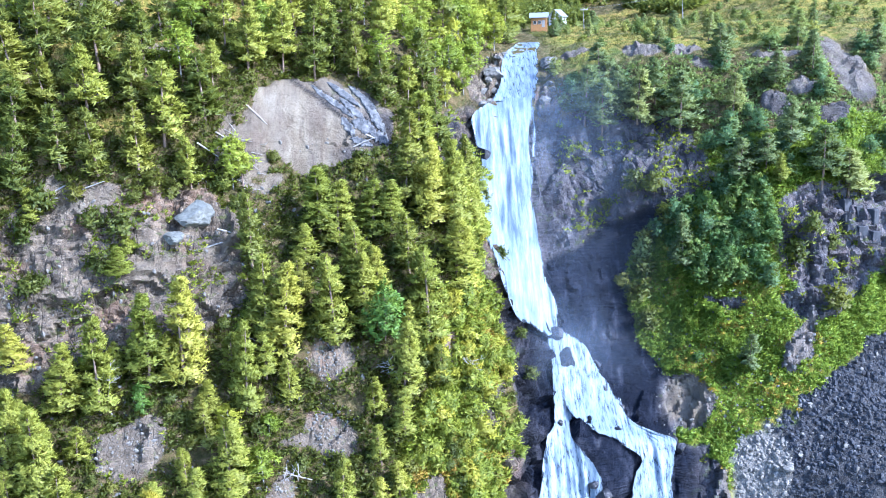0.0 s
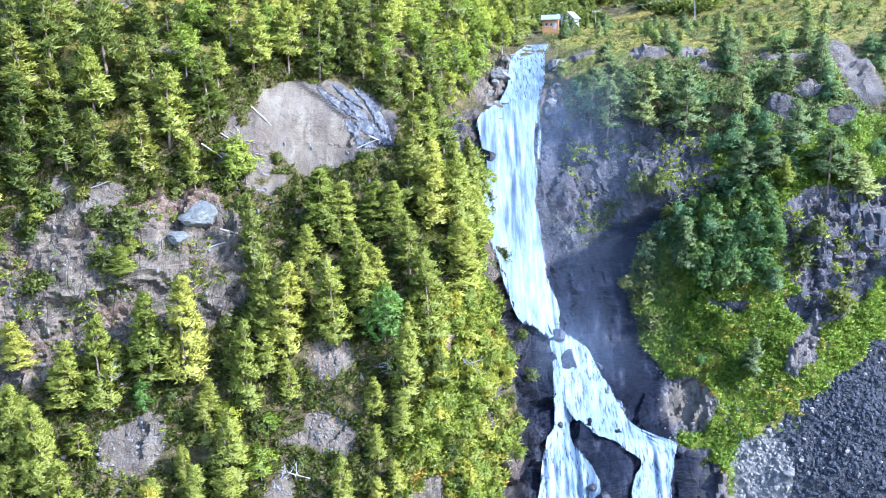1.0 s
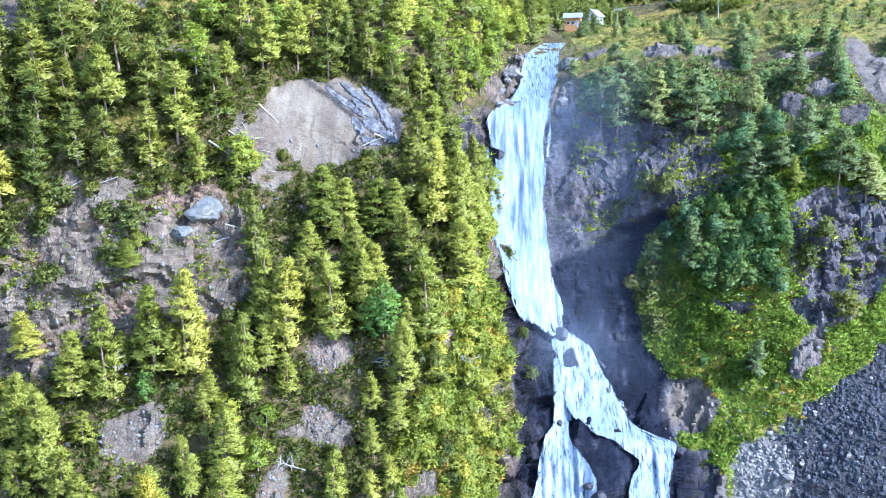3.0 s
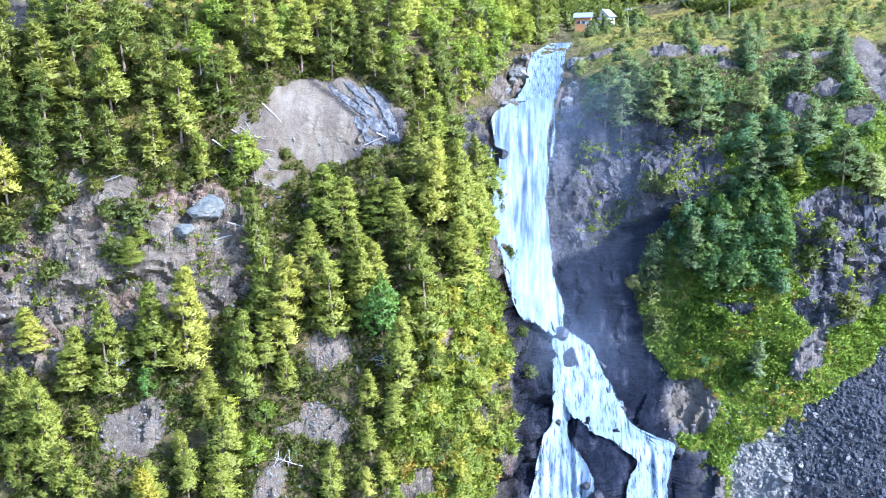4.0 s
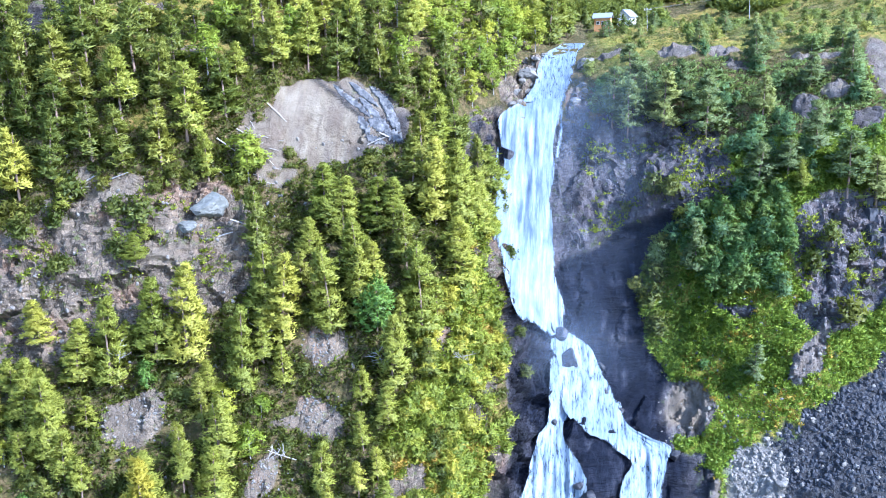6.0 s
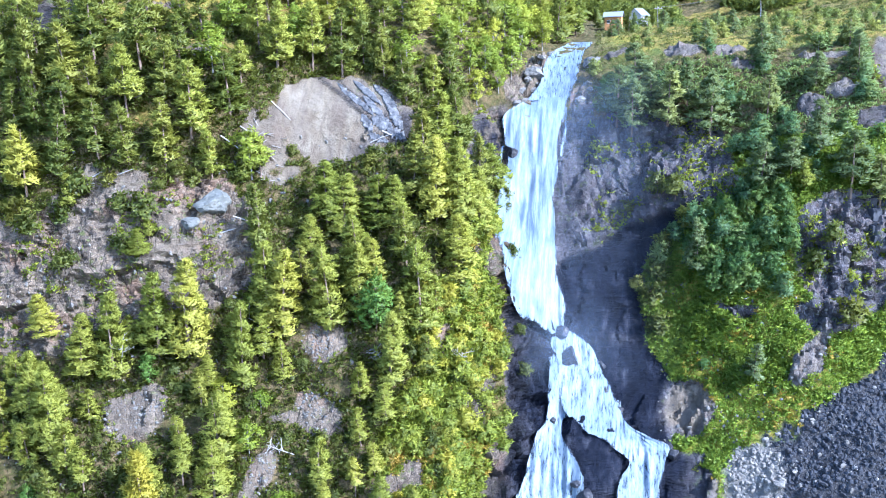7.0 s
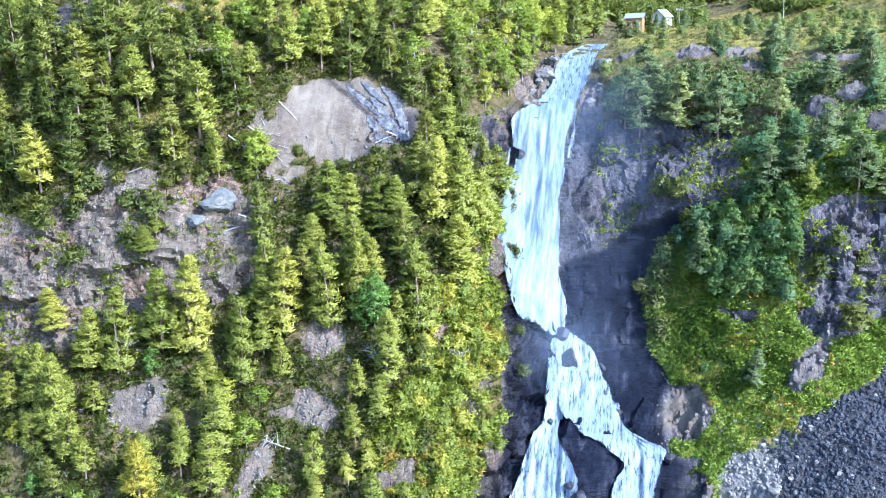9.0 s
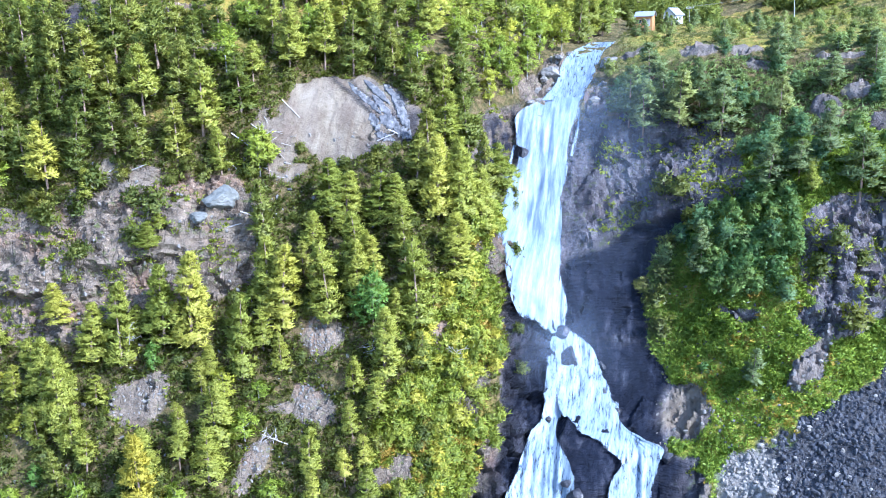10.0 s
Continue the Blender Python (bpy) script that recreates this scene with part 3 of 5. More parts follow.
    idx = np.arange(nv * nu).reshape(nv, nu)
    f = np.stack([idx[:-1, :-1], idx[:-1, 1:], idx[1:, 1:], idx[1:, :-1]], 2).reshape(-1, 4)
    me.from_pydata(P.tolist(), [], f.tolist())
    for key, v in (("rock", rock), ("wet_shade", wet_shade), ("meadow", meadow), ("gravel", gravel), ("pale", pale), ("heath", heath)):
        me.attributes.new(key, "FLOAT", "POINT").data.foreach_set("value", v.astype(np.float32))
    # Besides slate rock, this carries the right cliffs' blue shade and haze as colour.
    slate_shade = np.maximum(0.75 * bald, step01(8, 14, x) * step01(120, 100, x) * step01(72, 66, z) * step01(200, 190, P[:, 1]))
    pale = pale * (1 - 0.45 * sheet * east * step01(-1.5, 0.3, across) * step01(0.35, 0.55, fbm(P * 0.6, 4, 78)))
    slate_shade = np.maximum(slate_shade, sheet * east * step01(-2.5, 0.5, across) * 0.55)
    me.attributes["pale"].data.foreach_set("value", pale.astype(np.float32))
    me.attributes.new("slate_shade", "FLOAT", "POINT").data.foreach_set("value", slate_shade.astype(np.float32))
    me.polygons.foreach_set("use_smooth", [True] * len(me.polygons))
    me.set_sharp_from_angle(angle=radians(36))
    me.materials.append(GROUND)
    ob = tagged(new("ground", me), "steep rocky hillside with moss, heath and bare cliffs", "ground", kind="structure")
    from mathutils.bvhtree import BVHTree
    cover = np.stack([rock, wet_shade, meadow, gravel, pale, heath], 1)
    return ob, BVHTree.FromPolygons(P.tolist(), f.tolist()), P, f, cover


ground, TREE, GP, GF, COVER = build_ground()


def onto(x, y):
    """The ground's height and normal below the sky at (x, y)."""
    hit = TREE.ray_cast(Vector((x, y, 900)), Vector((0, 0, -1)))
    return hit[0], hit[2]


def facing(x, z):
    """The hillside's point at that place of its front view."""
    hit = TREE.ray_cast(Vector((x, 60, z)), Vector((0, 1, 0)))
    return hit[0], hit[1]


def part(name, data, mat, parent, label="", at=None):
    if isinstance(data, bmesh.types.BMesh):
        me = bpy.data.meshes.new(name)
        data.to_mesh(me)
        data.free()
    else:
        me = data
    if not me.materials:
        me.materials.append(mat)
    ob = new(name, me)
    ob.parent = parent
    if at is not None:
        ob.matrix_basis = at
    return tagged(ob, label)


def raw_mesh(name, verts, faces, mat, smooth=False):
    me = bpy.data.meshes.new(name)
    me.from_pydata([tuple(map(float, v)) for v in verts], [], [tuple(map(int, f)) for f in faces])
    me.materials.append(mat)
    if smooth:
        me.polygons.foreach_set("use_smooth", [True] * len(me.polygons))
    return me


# ---- water ----
def ribbon(name, rows, parent, label, proud=0.5, lumps=0.8, ragged=0.5, seed=0, step=0.4, mat=None):
    """A sheet of falling water on the rock between two edges: rows of (left x, right x, height)."""
    counts = [max(3, int(abs(rows[i][2] - rows[i + 1][2]) / step)) for i in range(len(rows) - 1)]
    edges = curve_through(rows, counts)
    width = max(r[1] - r[0] for r in rows)
    nu = max(10, int(width / 0.28))
    pts = np.zeros((len(edges), nu + 1, 3))
    for i, (x0, x1, z) in enumerate(edges):
        for j in range(nu + 1):
            x = x0 + (x1 - x0) * j / nu
            hit, nrm = facing(x, z)
            pts[i, j] = hit
    # the water falls free over small ledges: smooth its path downwards
    y = pts[:, :, 1].copy()
    for _ in range(40):
        y[1:-1] = np.minimum(y[1:-1], 0.5 * y[1:-1] + 0.25 * (y[:-2] + y[2:]))
        y[:, 1:-1] = 0.5 * y[:, 1:-1] + 0.25 * (y[:, :-2] + y[:, 2:])
    for _ in range(14):
        y[1:-1] = 0.4 * y[1:-1] + 0.3 * (y[:-2] + y[2:])
        y[:, 1:-1] = 0.5 * y[:, 1:-1] + 0.25 * (y[:, :-2] + y[:, 2:])
    pts[:, :, 1] = y
    flat = pts.reshape(-1, 3)
    streak = fbm(np.stack([flat[:, 0] * 1.1, flat[:, 2] * 0.12, flat[:, 0] * 0 + seed], 1), 4, seed)
    burst = fbm(flat * 0.35, 4, seed + 5)
    flat[:, 1] -= proud + lumps * (streak - 0.35) + lumps * 0.35 * (burst - 0.4)
    u = np.tile(np.linspace(0, 1, nu + 1), len(edges))
    w = np.repeat(edges[:, 1] - edges[:, 0], nu + 1)
    rim = np.minimum(u, 1 - u) * w
    rim = rim + ragged * 2.2 * (fbm(np.stack([flat[:, 0] * 0.9, flat[:, 2] * 0.25, flat[:, 0] * 0 + 3 + seed], 1), 4, seed + 9) - 0.55)
    keep = rim > 0
    idx = np.arange(len(flat)).reshape(len(edges), nu + 1)
    f = np.stack([idx[:-1, :-1], idx[1:, :-1], idx[1:, 1:], idx[:-1, 1:]], 2).reshape(-1, 4)
    f = f[keep[f].sum(1) >= 3]
    mat = mat or WATER
    me = raw_mesh(name, flat, f, mat, True)
    me.attributes.new("rim", "FLOAT", "POINT").data.foreach_set("value", np.clip(rim, 0.0, 3.0).astype(np.float32))
    uv = me.uv_layers.new(name="UVMap")
    vi = np.zeros(len(me.loops), np.int32)
    me.loops.foreach_get("vertex_index", vi)
    uv.data.foreach_set("uv", np.stack([flat[vi, 0], flat[vi, 2] + flat[vi, 1] * 0.3], 1).astype(np.float32).ravel())
    return part(name, me, mat, parent, label)


waterfall = tagged(new("waterfall"), "tall white waterfall pouring over dark wet cliff", "waterfall", kind="structure")
ribbon("upper_cascade", [(17.8, 23.6, 78.0), (16.2, 23, 77.2), (14, 22, 76), (12.8, 21.2, 73.8), (12, 20.3, 69.5), (9.5, 18.9, 66.3)], waterfall, "foaming cascade above the lip", 0.9, 0.9, 0.1, 1, mat=FOAM)
ribbon("main_fall", [(10, 18.6, 66.8), (5.6, 18.4, 63.8), (5.3, 17.6, 59.4), (6.6, 17.3, 55), (6.4, 17.2, 52), (5.4, 16.8, 48), (6.8, 17.2, 43), (8.4, 17.8, 39.3), (10, 18.2, 34.5), (12, 19.6, 30.3), (16.8, 19.4, 26.4)], waterfall, "veil of white falling water", 1.0, 1.3, 0.8, 2)
ribbon("left_rapids", [(17, 20, 25.6), (17.3, 21, 23), (17.3, 23.3, 20), (17, 23.5, 17.2), (16.8, 21.1, 14.6), (15.7, 20.2, 13.2), (14.9, 21.8, 11), (13.9, 23.5, 8.2), (12.8, 23.1, 5.6), (11.5, 23, -8)], waterfall, "white rapids between boulders", 0.9, 1.7, 1.7, 4, mat=FOAM)
ribbon("right_rapids", [(18, 21, 25.9), (18.1, 24.3, 23.6), (18.5, 25.7, 21), (19.1, 27.9, 18), (19.9, 29.7, 15.6), (23, 30.3, 13.6), (26.5, 32.1, 12.4), (29.5, 38.1, 10.6), (31.3, 38.1, 9.4), (30.1, 37.2, 7.6), (28.5, 36.8, 5), (27.1, 36.5, -8)], waterfall, "white rapids between boulders", 0.8, 1.7, 1.7, 5, mat=FOAM)

for k, rows in enumerate(([(18.1, 18.9, 64.8), (17.9, 18.7, 60), (17.3, 18.2, 55.5)], [(5.2, 6.0, 57.6), (4.8, 5.8, 53.5), (4.4, 6.6, 50.2)], [(23.2, 23.8, 8.2), (23.2, 23.9, 4)], [(18.2, 19.2, 28.5), (18.4, 19.2, 26.2)])):
    ribbon("trickle", rows, waterfall, "thin strand of falling water", 0.7, 0.4, 0.25, 20 + k, 0.3)


def spray():
    """Fine spray that drifts off the fall: a thin, nearly clear veil in front of the cliff."""
    m, n, l, b = material("drifting_spray")
    b.inputs["Base Color"].default_value, b.inputs["Roughness"].default_value = (0.21, 0.27, 0.36, 1), 1.0
    thick = n.new("ShaderNodeAttribute")
    thick.attribute_name = "thick"
    wisps = sharpen(n, l, tex_noise(n, l, 0.09, 4.0, 0.55, (1.2, 1.0, 0.6)), 0.15, 0.85)
    l.new(maths(n, l, "MULTIPLY", thick.outputs["Fac"], wisps), b.inputs["Alpha"])
    nu, nv = 40, 60
    u, v = np.meshgrid(np.linspace(0, 1, nu), np.linspace(0, 1, nv))
    x, z = 12 + 42 * u, 20 + 58 * v
    y = 140 + 46 * v - 2.5 * np.sin(math.pi * u)
    thick = (0.07 + 0.10 * step01(0.45, 0.7, v)) * step01(0, 0.1, u) * step01(0.7, 0.15, u) * step01(0, 0.12, v) * step01(1.0, 0.8, v)
    thick = thick + 0.16 * blob(x.ravel(), z.ravel(), 19, 30, 7, 6, 0, 0.8).reshape(x.shape) * step01(0, 0.1, u) * step01(0, 0.12, v)
    idx = np.arange(nu * nv).reshape(nv, nu)
    f = np.stack([idx[:-1, :-1], idx[:-1, 1:], idx[1:, 1:], idx[1:, :-1]], 2).reshape(-1, 4)
    me = raw_mesh("spray", np.stack([x, y, z], 2).reshape(-1, 3), f, m, True)
    me.attributes.new("thick", "FLOAT", "POINT").data.foreach_set("value", thick.astype(np.float32).ravel())
    part("spray", me, m, waterfall, "thin veil of drifting spray")


spray()


# ---- trees ----
def sprigs(places, rng, size, leaves, lift=0.25, flat=0.55, along=0.0, slim=0.27):
    """Clumps of small pointed leaves round the places; each faces out of the crown."""
    r = np.random.RandomState(rng.randrange(1 << 30))
    p = np.repeat(np.array([q[0] for q in places]), leaves, 0)
    scale = np.repeat(np.array([q[1] for q in places]), leaves)[:, None]
    n = len(p)
    d = np.stack([r.normal(0, 1, n), r.normal(0, 1, n), r.normal(0, flat, n) + lift], 1)
    if len(places[0]) > 2:
        out = np.repeat(np.array([q[2] for q in places]), leaves, 0)
    else:
        out = np.zeros((n, 3))
    d += out * along
    d /= np.linalg.norm(d, axis=1, keepdims=True) + 1e-6
    out = out + d * 0.55 + np.array([0, 0, 0.45]) + r.normal(0, 0.12, (n, 3))
    out /= np.linalg.norm(out, axis=1, keepdims=True) + 1e-6
    side = np.cross(d, r.normal(0, 1, (n, 3)))
    side /= np.linalg.norm(side, axis=1, keepdims=True) + 1e-6
    side *= np.where((np.cross(side, d) * out).sum(1, keepdims=True) < 0, -1.0, 1.0)
    s = size * scale * r.uniform(0.6, 1.25, (n, 1))
    a = p + d * s * 0.1 + r.normal(0, 0.42, (n, 3)) * s * np.array([1.0, 1.0, 0.7])
    verts = np.stack([a - side * s * slim, a + side * s * slim, a + d * s * (1.47 - slim)], 1).reshape(-1, 3)
    return verts, np.arange(3 * n).reshape(-1, 3), np.repeat(out, 3, 0)


def leafy(name, made, mat):
    """The mesh of a crown, shaded as a soft mass of leaves."""
    me = raw_mesh(name, made[0], made[1], mat, True)
    me.normals_split_custom_set_from_vertices([tuple(v) for v in made[2].tolist()])
    return me


def trunk_mesh(name, height, radius, rng, mat, limbs=(), sides=6):
    """A tapered, slightly crooked trunk with its limbs."""
    verts, faces = [], []

    def tube(path, r0, r1, sides=sides):
        base = len(verts)
        for i, p in enumerate(path):
            r = r0 + (r1 - r0) * i / (len(path) - 1)
            for k in range(sides):
                a = 2 * math.pi * k / sides
                verts.append((p[0] + r * math.cos(a), p[1] + r * math.sin(a), p[2]))
        for i in range(len(path) - 1):
            for k in range(sides):
                a, b = base + i * sides + k, base + i * sides + (k + 1) % sides
                faces.append((a, b, b + sides, a + sides))

    bend = (rng.uniform(-0.05, 0.05), rng.uniform(-0.05, 0.05))
    path = [(bend[0] * z * z / height, bend[1] * z * z / height, z) for z in [height * i / 6 - (0.8 if i == 0 else 0) for i in range(7)]]
    tube(path, radius, radius * 0.2)
    for base, tip in limbs:
        mid = [(base[i] + tip[i]) / 2 for i in range(3)]
        mid[2] += 0.05 * height * 0.3
        tube([base, mid, tip], radius * 0.28, radius * 0.08, 3)
    return raw_mesh(name, verts, faces, mat, True)


def conifer(name, label, seed, height, spread, bare, mat, tufts, leaves, size, point=0.8, droop=0.25, count=60):
    """An upright evergreen: whorls of branches that carry tufts of needles, with gaps."""
    rng = random.Random(seed)
    places, limbs = [], []
    lean = (rng.uniform(-0.04, 0.04), rng.uniform(-0.04, 0.04))
    arms = [(rng.uniform(0, 6.28), bare + (1 - bare) * (k + rng.random()) / count, rng.uniform(0.58, 1.18)) for k in range(count)]
    for _ in range(tufts):
        az, h, long = rng.choice(arms)
        q = (h - bare) / (1 - bare)
        reach = (spread * (1 - q) ** point * (0.6 + 0.4 * min(1, q * 5)) + 0.25) * long
        t = math.sqrt(rng.uniform(0.04, 1.0))
        r, a = reach * t, az + rng.gauss(0, 0.22 + 0.25 * q)
        z = h * height + rng.gauss(0, 0.16) + 0.35 * t * (1 - q) - droop * r * t
        p = np.array([r * math.cos(a) + lean[0] * z, r * math.sin(a) + lean[1] * z, min(max(z, 0.6), height * 0.985)])
        places.append((p, 0.8 + 0.45 * (1 - q), np.array([math.cos(a) * t, math.sin(a) * t, 0.25 + 0.6 * q])))
    for az, h, long in arms[::2]:
        q = (h - bare) / (1 - bare)
        r, z = spread * (1 - q) ** point * long * 0.7, h * height
        limbs.append(((lean[0] * z, lean[1] * z, z), (r * math.cos(az) + lean[0] * z, r * math.sin(az) + lean[1] * z, z - droop * r * 0.5)))
    places += [(np.array([lean[0] * height, lean[1] * height, height * (0.88 + 0.1 * i / 4)]), 0.55, np.array([0, 0, 1.0])) for i in range(5)]
    root = tagged(new(name), label, "tree")
    part("trunk", trunk_mesh("trunk", height * 0.95, 0.018 * height, rng, BARK, limbs), BARK, root)
    part("crown", leafy("crown", sprigs(places, rng, size, leaves, 0.2, 0.5, 0.9, 0.22), mat), mat, root)
    return root


def broadleaf(name, label, seed, height, spread, mat, bark, clumps, leaves, size, low=0.25):
    """A leafy tree: limbs that fork from a thin trunk into uneven clumps of leaves."""
    rng = random.Random(seed)
    places, limbs = [], []
    for _ in range(clumps):
        az, q = rng.uniform(0, 2 * math.pi), rng.random()
        z = height * (low + (1 - low) * q)
        reach = spread * math.sin(math.pi * (0.12 + 0.84 * q)) ** 0.75 * (0.85 + 0.3 * math.sin(az * 3 + seed))
        r = reach * rng.uniform(0.35, 1.0)
        p = np.array([r * math.cos(az), r * math.sin(az), z])
        places += [(p + np.array([rng.gauss(0, 0.35), rng.gauss(0, 0.35), rng.gauss(0, 0.28)]), rng.uniform(0.7, 1.2), np.array([math.cos(az), math.sin(az), 0.9 * q])) for _ in range(3)]
        if rng.random() < 0.4:
            limbs.append(((0, 0, z * 0.7), tuple(p)))
    root = tagged(new(name), label, "tree")
    part("trunk", trunk_mesh("trunk", height * 0.9, 0.014 * height, rng, bark, limbs), bark, root)
    part("crown", leafy("crown", sprigs(places, rng, size, leaves, 0.1, 0.8), mat), mat, root)
    return root


PINES = [conifer("pine_tree", "sunlit yellow-green pine growing on the rocky slope", 10 + i, 11.0, 2.3 + 0.25 * (i % 3), 0.12 + 0.08 * (i % 4), PINE, 250, 14, 0.46, 0.5 + 0.12 * (i % 3), 0.12) for i in range(6)]
FINE_PINES = [conifer("pine_tree", "tall sunlit pine with tiered yellow-green branches", 110 + i, 13.0, 2.7 + 0.25 * (i % 3), 0.02 + 0.04 * (i % 3), PINE, 640, 13, 0.42, 0.55 + 0.1 * (i % 3), 0.12, 110) for i in range(7)]
BROW_PINES = [conifer("pine_tree", "pine on the brow of the cliff, needles greyed for shade and haze", 130 + i, 11.0, 3.0 + 0.2 * i, 0.12 + 0.04 * i, BROW_PINE_SHADED, 230, 18, 0.46, 0.6, 0.25) for i in range(4)]
BANK_BUSHES = [broadleaf("thicket_shrub", "dense dark green bush on the steep bank", 94 + i, 2.6, 1.6, THICKET_LEAF, BARK, 34, 12, 0.36, 0.1) for i in range(4)]
SPRUCES = [conifer("spruce_tree", "dark green spruce in the hillside forest", 40 + i, 12.0, 2.7, 0.06 + 0.03 * i, SPRUCE, 175, 14, 0.56, 0.8, 0.35) for i in range(4)]
BIRCHES = [broadleaf("birch_tree", "bright green leafy birch with a thin pale trunk", 70 + i, 8.0, 2.6 + 0.3 * i, BIRCH, PALE_BARK, 52, 11, 0.48) for i in range(4)]
LIME_SHRUBS = [broadleaf("shrub", "yellow-green leafy shrub on the steep spur", 160 + i, 2.4, 1.7, LIME, BARK, 34, 9, 0.42, 0.05) for i in range(4)]
BUSHES = [broadleaf("bush", "low leafy green bush on the slope", 90 + i, 2.6, 1.6, SHRUB, BARK, 26, 9, 0.46, 0.1) for i in range(3)]
YOUNG = [broadleaf("young_birch", "small bushy young birch with fresh green leaves", 60 + i, 3.6, 1.7 + 0.2 * i, BROW_LEAF_SHADED, PALE_BARK, 40, 9, 0.44, 0.1) for i in range(3)]
GOLDEN = [conifer("pine_tree", "golden yellow young pine standing out on the slope", 140, 11.0, 2.9, 0.03, GOLD, 420, 13, 0.42, 0.6, 0.12, 80)]
ROWANS = [broadleaf("rowan_tree", "fresh emerald green leafy tree among the pines", 150 + i, 7.0, 2.4, EMERALD, BARK, 70, 11, 0.42, 0.12) for i in range(2)]
MOOR_BIRCHES = [broadleaf("young_birch", "low yellow-green birch bush on the open moor", 66 + i, 3.4, 1.6 + 0.2 * i, MOOR_LEAF, PALE_BARK, 40, 9, 0.42, 0.08) for i in range(3)]
USED = set()


def set_out(models, x, y, wide, tall, rng, group, sink=0.3, lean=4):
    """Stands a tree on the ground at (x, y), scaled in width and height."""
    p, face = onto(x, y)
    if p is None:
        return
    model = rng.choice(models)
    m = Matrix.Translation((p.x, p.y, p.z - sink)) @ pose(0, 0, 0, rng.uniform(-lean, lean), rng.uniform(-lean, lean), rng.uniform(0, 360)) @ Matrix.Diagonal((wide, wide, tall, 1))
    ob = copy_thing(model, m) if model in USED else model
    USED.add(model)
    ob.matrix_basis = m
    ob["group"] = group


def zone_at(face):
    return COVER[GF[face]].mean(0).tolist()


# single trees that stand out: x, y, height, crown width
LEFT_TREES = [(-30, 137, 14.4, 5.5), (-27, 136, 14.8, 6.5), (-19, 138, 14.9, 5.6), (-14, 140, 12, 5.3), (-32.5, 130, 15, 4.6), (-42, 131, 17, 6.5), (-47, 130, 14.6, 6), (-54, 127, 15, 5.4),
              (-60, 127, 11, 5.4), (-67, 129, 7.6, 4.6), (-52, 136, 5, 3.6), (-66, 120, 13.6, 5.4), (-60, 117, 15.6, 6), (-43, 114, 10.2, 5), (-34, 122, 12, 6), (-33, 117, 10, 5)]
SPUR_TREES = [(-38, 129, 5.8, 3.2), (-26, 132, 7.6, 3.2), (-4, 141, 16, 6.2), (1, 149, 12, 7), (-8, 134, 12.6, 5.2), (-22, 149, 11.5, 6.2), (-19, 149, 11, 5.6), (-13, 150, 9.5, 6), (-10, 150, 9.5, 5.2),
              (-3, 154, 16, 6.4), (1, 156, 16, 6.4), (4, 158, 11.8, 5.4), (-15, 144, 11.6, 5.4), (-12, 143, 8.6, 4.2), (-24, 145, 7, 4.4)]
BANK_TREES = [(39, 184, 11.3, 6.6), (47, 181.5, 12.8, 7.4), (29, 188.5, 12.5, 6.8), (55, 169, 9, 6), (70, 166, 11.2, 7), (75, 166, 9.6, 6.4), (32, 185, 12, 6.2), (60, 168, 7.5, 5), (33, 194, 8.7, 6), (36, 188, 9, 5.5), (43, 186, 10, 5)]


def hides_rock(x, z):
    """Whether a plant at this place would stand in front of the bare rocks of the moor."""
    return any(abs(x - cx) < rx + 0.6 and cz - rz - 4.5 < z < cz + rz + 0.3 for cx, cz, rx, rz, turn in PLATEAU_ROCKS)


